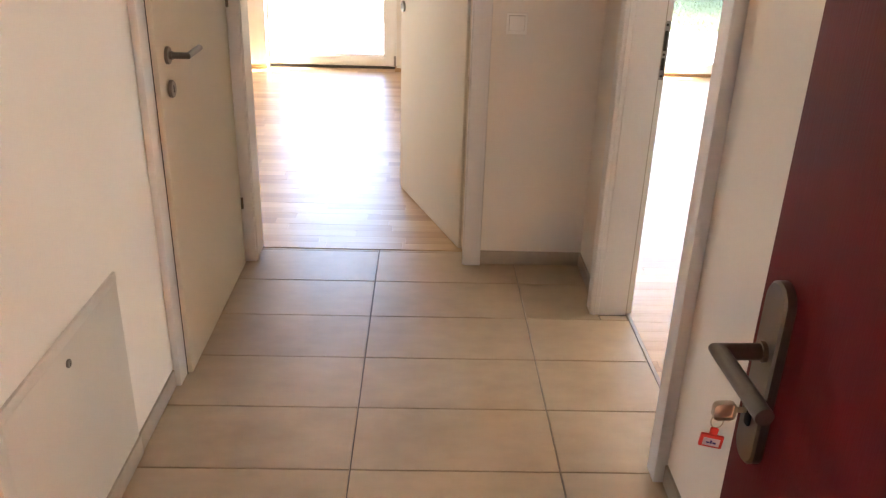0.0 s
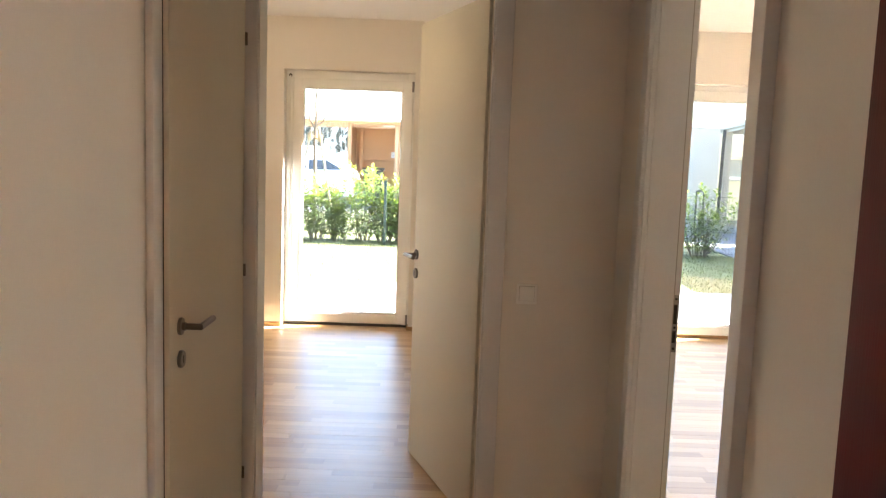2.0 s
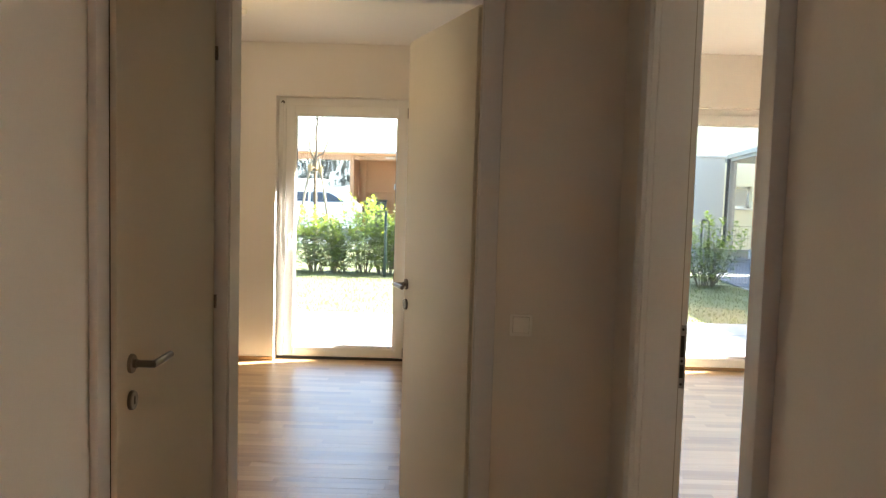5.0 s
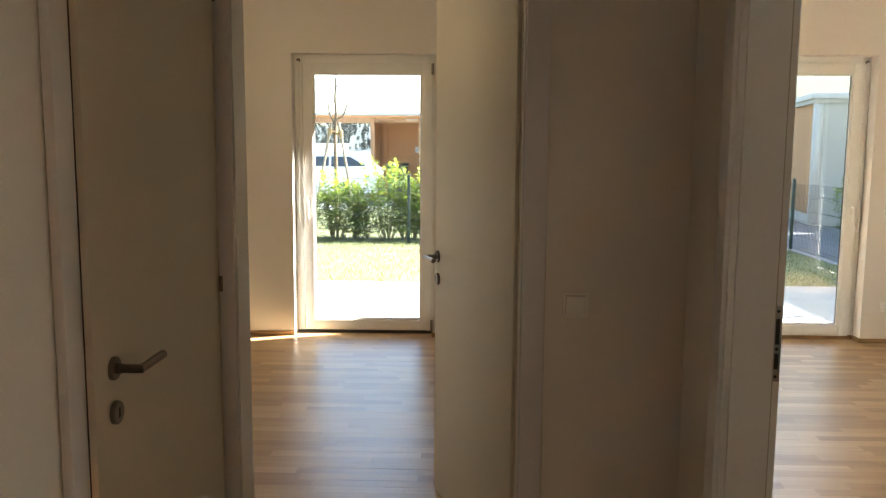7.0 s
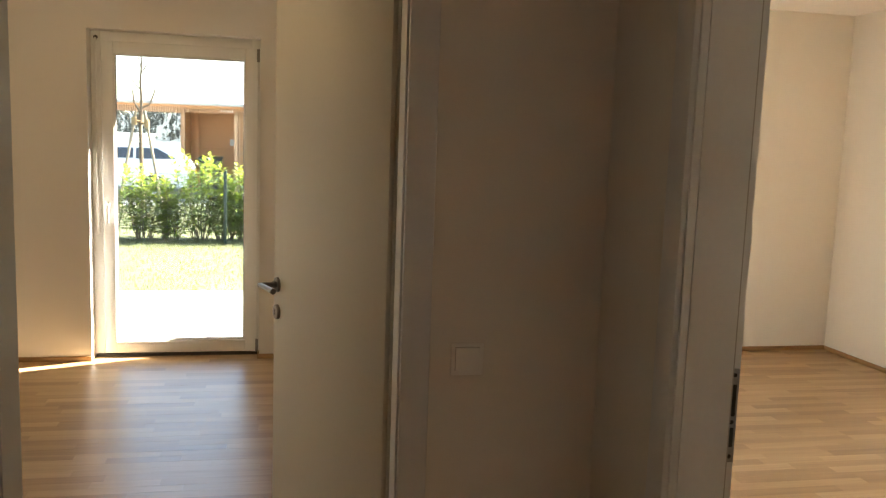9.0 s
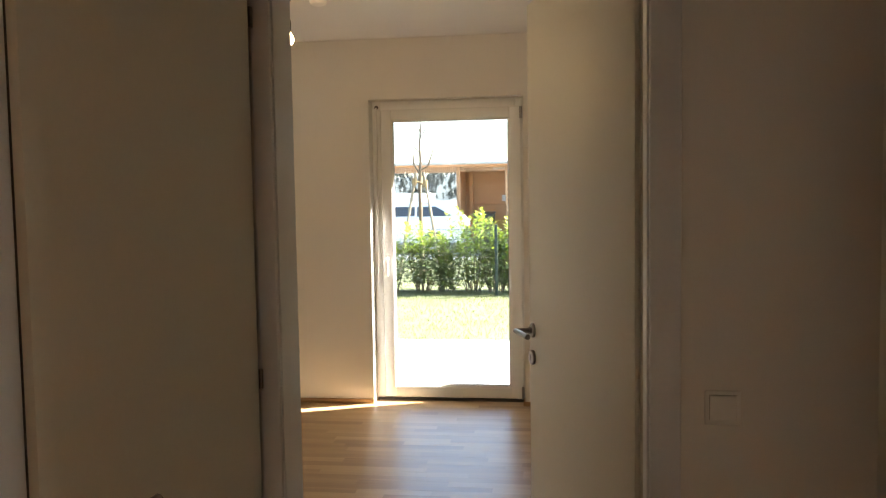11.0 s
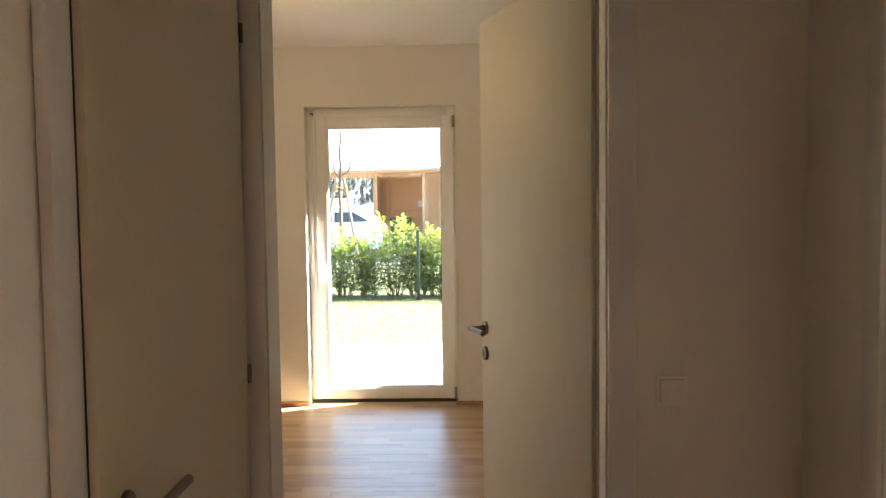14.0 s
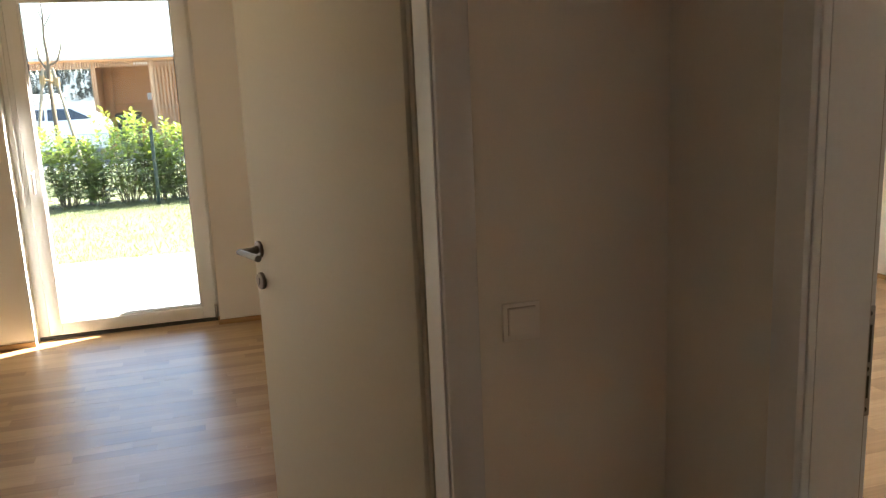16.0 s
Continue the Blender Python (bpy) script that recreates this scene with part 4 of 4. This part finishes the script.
for x0, x1, a, b in ((-1.10, -0.12, 0.72, 0.0), (-0.06, 0.86, 0.0, 0.0), (0.93, 1.96, 0.0, 0.50)):
    for s in (-1, 1):
        bm = bmesh.new()
        q = []
        for x, z in ((x0, 1.06), (x1, 1.08), (x1 - b, 1.35), (x0 + a, 1.35)):
            q.append((x, z))
        vs = [bm.verts.new((x, s * (0.884 * (1 - 0.20 * max(0, z - 0.9) / 0.6) + d), z)) for d in (0.0, 0.008) for x, z in q]
        for i in range(4):
            bm.faces.new((vs[i], vs[(i + 1) % 4], vs[4 + (i + 1) % 4], vs[4 + i]))
        bm.faces.new(vs[:4]), bm.faces.new(vs[4:])
        part("side_window", bm, M_CARGLASS, car, "tinted side window")
for s in (-1, 1):
    part("roof_rail", tube(bmesh.new(), (-0.4, s * 0.60, 1.475), (1.6, s * 0.60, 1.455), 0.016, seg=8), M_FASCIA, car)
    part("tail_lamp", cube(2.27, 2.332, s * 0.66 - 0.08, s * 0.66 + 0.08, 0.62, 0.76, bevel=0.02), M_LAMPRED, car, "red tail lamp")
    part("mirror", cube(-1.02, -0.86, s * 0.97 - 0.08, s * 0.97 + 0.08, 0.97, 1.10, bevel=0.03), M_CARPAINT, car)
    for x in (-1.42, 1.40):
        wh = part("wheel", lathe_at([(0.20, -0.10), (0.31, -0.10), (0.325, -0.06), (0.325, 0.06), (0.31, 0.10), (0.20, 0.10)], (x, s * 0.82, 0.325), (90, 0, 0), 28), M_TYRE, car, "black tyre")
        part("rim", lathe_at([(0.19, -0.105), (0.215, -0.105), (0.215, 0.105), (0.19, 0.105), (0.05, 0.09)], (x, s * 0.82, 0.325), (90, 0, 0), 20), M_RIM, wh, "alloy rim")
part("windscreen", side_shape(bmesh.new(), [(-1.42, 0.93), (-0.68, 1.345), (-0.66, 1.34), (-1.36, 0.92)], -0.70, 0.70, 0.12), M_CARGLASS, car)

garage = thing("garage_block", "low white flat-roofed building beyond the parking lane", "building", pose(-10.9, 46, -0.26))
part("wall", cube(-4.0, 3.35, 0, 6, 0, 1.90), M_WHITE, garage)
part("roof", cube(-4.1, 3.45, -0.1, 6.1, 1.90, 2.02, bevel=0.01), M_WHITE, garage)

# ---- far woods ----
def ridge(x):
    return 12.6 + 1.4 * math.sin(x * 0.021 + 1.3) + 0.6 * math.sin(x * 0.083)


hv, hf = [], []
for i in range(81):
    x = -260 + 4.0 * i
    for d, k in ((300, 0.0), (340, 0.42), (380, 0.78), (425, 1.0), (520, 0.9)):
        hv.append((x * d / 400, d, -1.0 + (ridge(x) + 1.0) * k))
for i in range(80):
    for k in range(4):
        a = i * 5 + k
        hf.append((a, a + 5, a + 6, a + 1))
hm = bpy.data.meshes.new("hillside")
hm.from_pydata(hv, [], hf)
hm.materials.append(M_HILL)
tagged(new("backdrop", hm), "haze-tinted wooded hillside beyond the houses", "hillside", "", "structure")
rw = random.Random(9)
wv, wf = [], []
for k in range(1500):
    d = rw.uniform(310, 425)
    x = rw.uniform(-0.42, 0.06) * d
    foot = -1.0 + (ridge(x * 400 / d) + 1.0) * min(1.0, (d - 300) / 105)
    tall = rw.uniform(1.8, 3.6)
    spruce = rw.random() < 0.4
    rad = tall * (rw.uniform(0.17, 0.26) if spruce else rw.uniform(0.28, 0.42))
    for tuft in range(22):
        h = rw.uniform(0.0, 1.0)
        wide = rad * (1.05 - h) if spruce else rad * math.sqrt(max(0.02, 1 - (2.0 * h - 1.1) ** 2)) * 0.8
        a0, o = rw.uniform(0, 6.28), rw.uniform(0.2, 1.0)
        cx, cy, cz = x + wide * o * math.cos(a0), d + wide * o * math.sin(a0), foot + tall * h
        size = tall * (rw.uniform(0.04, 0.09) if spruce else rw.uniform(0.07, 0.13))
        b = len(wv)
        wv.append((cx, cy, cz + size))
        for i in range(6):
            a = 1.047 * i + rw.uniform(-0.3, 0.3)
            rr = size * rw.uniform(0.7, 1.4)
            wv.append((cx + rr * math.cos(a), cy + rr * math.sin(a), cz + rw.uniform(-0.5, 0.5) * size))
        wv.append((cx, cy, cz - size * 0.6))
        for i in range(6):
            j = (i + 1) % 6
            wf += [(b, b + 1 + i, b + 1 + j), (b + 7, b + 1 + j, b + 1 + i)]
wm = bpy.data.meshes.new("woods")
wm.from_pydata(wv, [], wf)
wm.materials.append(M_FOREST)
tagged(new("far_woods", wm), "distant mixed spruce woods beyond the houses", "woods", "", "stuff")

# ---- concrete shed, back wall and neighbour house ----
shed = thing("bin_shed", "concrete shed with a side of upright larch battens", "shed", pose(7.20, 18.2, -0.1, 0, 0, -11))
part("concrete_wall", boxes((0, 4.4, 0, 0.2, 0.10, 2.62)), M_WALLC, shed, "grey concrete wall")
part("plinth", boxes((0.0, 4.4, 0.004, 0.2, 0, 0.098), (0.004, 0.2, 0.2, 3.0, 0, 0.26)), M_WALLC, shed)
part("corner_post", cube(-0.012, 0.16, -0.012, 0.13, 0.098, 2.62, bevel=0.004), M_FASCIA, shed, "light grey corner post")
part("back_panel", cube(0.10, 0.14, 0.2, 3.0, 0.26, 2.62), M_BOARD, shed)
part("roof", cube(-0.10, 4.6, -0.12, 8.0, 2.70, 2.82, bevel=0.006), M_FASCIA, shed, "grey metal roof edge")
part("roof_beam", cube(-0.04, 4.5, -0.06, 7.9, 2.62, 2.699), M_WALLC, shed)
shed_batten = mesh_of("shed_batten", cube(0.0, 0.04, -0.026, 0.026, 0.26, 2.615), M_LARCH, False)
for i in range(39):
    piece("batten", shed_batten, shed, pose(0.05, 0.20 + 0.072 * i, 0.0))
part("pillar", cube(-0.05, 0.13, 6.4, 6.60, 0, 2.62, bevel=0.005), M_WALLC, shed, "grey concrete pillar")
part("downpipe", tube(bmesh.new(), (-0.14, 6.3, 0.05), (-0.12, 6.3, 2.69), 0.05, seg=14), M_BIN, shed, "dark rain pipe")
wall_b = thing("garden_wall", "tall grey concrete screen wall with a capping", "wall", pose(0, 23.4, -0.1))
part("panel", boxes((3.6, 5.60, 0, 0.2, 0, 2.66), (5.612, 7.83, 0, 0.2, 0, 2.66)), M_WALLC, wall_b)
part("capping", cube(3.55, 7.88, -0.04, 0.24, 2.662, 2.74, bevel=0.006), M_FASCIA, wall_b, "grey metal capping")
rack = thing("bicycle_rack", "grey steel tube hoop of a bicycle rack", "bicycle rack", pose(6.38, 20.3, -0.05))
bm = bmesh.new()
for a, b in (((-0.09, 0, 0), (-0.09, 0, 0.95)), ((-0.09, 0, 0.95), (0.09, 0, 0.95)), ((0.09, 0, 0.95), (0.09, 0, 0))):
    tube(bm, a, b, 0.025, seg=10)
part("hoop", bm, M_BIN, rack)

house = thing("neighbour_house", "cream rendered two-storey house with a small window", "house", pose(0, 27.0, -0.26))
WX0, WX1, WZ0, WZ1 = 9.40, 9.98, 1.36, 2.08
part("wall", boxes((5.2, WX0, 0, 0.35, 0, 8.2), (WX1, 22, 0, 0.35, 0, 8.2), (WX0, WX1, 0, 0.35, 0, WZ0), (WX0, WX1, 0, 0.35, WZ1, 8.2), (5.2, 5.55, 0.35, 9, 0, 8.2), (21.65, 22, 0.35, 9, 0, 8.2)), M_CREAM, house)
part("roof", cube(4.8, 22.4, -0.5, 9.4, 8.2, 8.45, bevel=0.01), M_FASCIA, house)
hw = part("window", boxes((WX0, WX0 + 0.08, 0.20, 0.27, WZ0, WZ1), (WX1 - 0.08, WX1, 0.20, 0.27, WZ0, WZ1), (WX0, WX1, 0.20, 0.27, WZ0, WZ0 + 0.08), (WX0, WX1, 0.20, 0.27, WZ1 - 0.08, WZ1)), M_PVC, house, "white window frame")
part("pane", cube(WX0 + 0.08, WX1 - 0.08, 0.225, 0.235, WZ0 + 0.08, WZ1 - 0.08), M_PALEPANE, hw)
part("sill", cube(WX0 - 0.05, WX1 + 0.05, -0.06, 0.20, WZ0 - 0.05, WZ0 - 0.005, bevel=0.005), M_FASCIA, house, "grey metal sill")

# ---- unseen shade casters beside the terrace ----
# Invented block out of view, sized so its shadow covers lawn and path.
shade_mass = thing("shade_block", "unseen plain cream block added to shade the lawn and path", "building", pose(8.35, 7.7, -0.26))
part("wall", cube(0, 6, 0, 9.5, 0, 5.25), M_CREAM, shade_mass)
part("roof", cube(-0.02, 6.1, -0.1, 9.6, 5.25, 5.40, bevel=0.01), M_FASCIA, shade_mass)
# Unseen slats, set where their shadows fall as stripes across the terrace.
scr = thing("stripe_slats", "unseen wooden slats placed to cast striped shade on the terrace", "screen", Matrix.Translation((4.85, 10.0, -0.03)) @ pose(0, 0, 0, 0, 0, -26.5))
for x in (0.03, 1.17):
    part("post", cube(x - 0.025, x + 0.025, 0.021, 0.07, 0, 3.3), M_LARCH, scr)
slat_me = mesh_of("slat", cube(0, 1.2, 0, 0.02, 0, 0.060), M_LARCH, False)
for i in range(13):
    piece("slat", slat_me, scr, pose(0, 0, 1.72 + 0.118 * i))


# ---- floor tiles and parquet strips ----
tile_me = {}
xs = [-0.88, -0.27, 0.33, 0.62]
for j in range(12):
    y0, y1 = 0.11 + 0.3 * j - 0.3, 0.41 + 0.3 * j - 0.3
    for a, b in zip(xs, xs[1:]):
        x1 = 0.731 if b == 0.62 and 1.90 < y0 and y1 < 2.85 else b
        k = (round(a, 2), round(x1, 3))
        if k not in tile_me:
            w = x1 - a - 0.0035
            tile_me[k] = mesh_of("tile", cube(0, w, 0, 0.2965, -0.009, 0.0, bevel=0.0012, seg=1), M_TILE)
        piece("tile", tile_me[k], floor_hall, pose(a + 0.001, y0 + 0.0015, rng.uniform(-0.0004, 0.0004)))
for a, b in ((-0.797, -0.27), (-0.27, 0.105)):
    piece("tile", mesh_of("tile", cube(0, b - a - 0.004, 0, 0.015, -0.009, 0.0, bevel=0.001, seg=1), M_TILE), floor_hall, pose(a + 0.002, 3.412, 0))
piece("tile", mesh_of("tile", cube(0, 0.103, 0, 0.032, -0.009, 0), M_TILE), floor_hall, pose(0.622, 2.812, 0))


def parquet(parent, x0, x1, y0, y1, near, seed):
    """Rows of short oak strips along x; those in the near stretch are pieces, the rest one mesh."""
    r = random.Random(seed)
    shared, rest = {}, bmesh.new()
    W = 0.0705
    y, made = y0, 0
    while y < y1 - 0.001:
        w = min(W, y1 - y)
        x = x0 - r.uniform(0, 0.5)
        while x < x1:
            ln = 0.05 * r.randint(6, 15)
            a, b = max(x, x0), min(x + ln, x1)
            x += ln
            if b - a < 0.01:
                continue
            whole = abs((b - a) - ln) < 1e-6 and w == W
            if whole and near[0] < a and b < near[1] and near[2] < y < near[3] and made < 300:
                k = round(ln, 2)
                if k not in shared:
                    shared[k] = mesh_of("strip", cube(0.0003, ln - 0.0003, 0.0003, W - 0.0003, -0.012, 0.0), M_OAK, False)
                piece("strip", shared[k], parent, pose(a, y, r.uniform(-0.0002, 0.0002)))
                made += 1
            else:
                box(rest, a + 0.0003, b - 0.0003, y + 0.0003, y + w - 0.0003, -0.012, 0.0)
        y += W
    part("strips", rest, M_OAK, parent, "oak parquet strips")["kind"] = "stuff"


parquet(floor_living, -4.2, 0.62, 3.437, 7.385, (-1.95, 0.45, 3.45, 6.9), 3)
parquet(floor_room, 0.745, 4.26, 0.4, 7.375, (1.0, 4.2, 4.2, 6.6), 5)
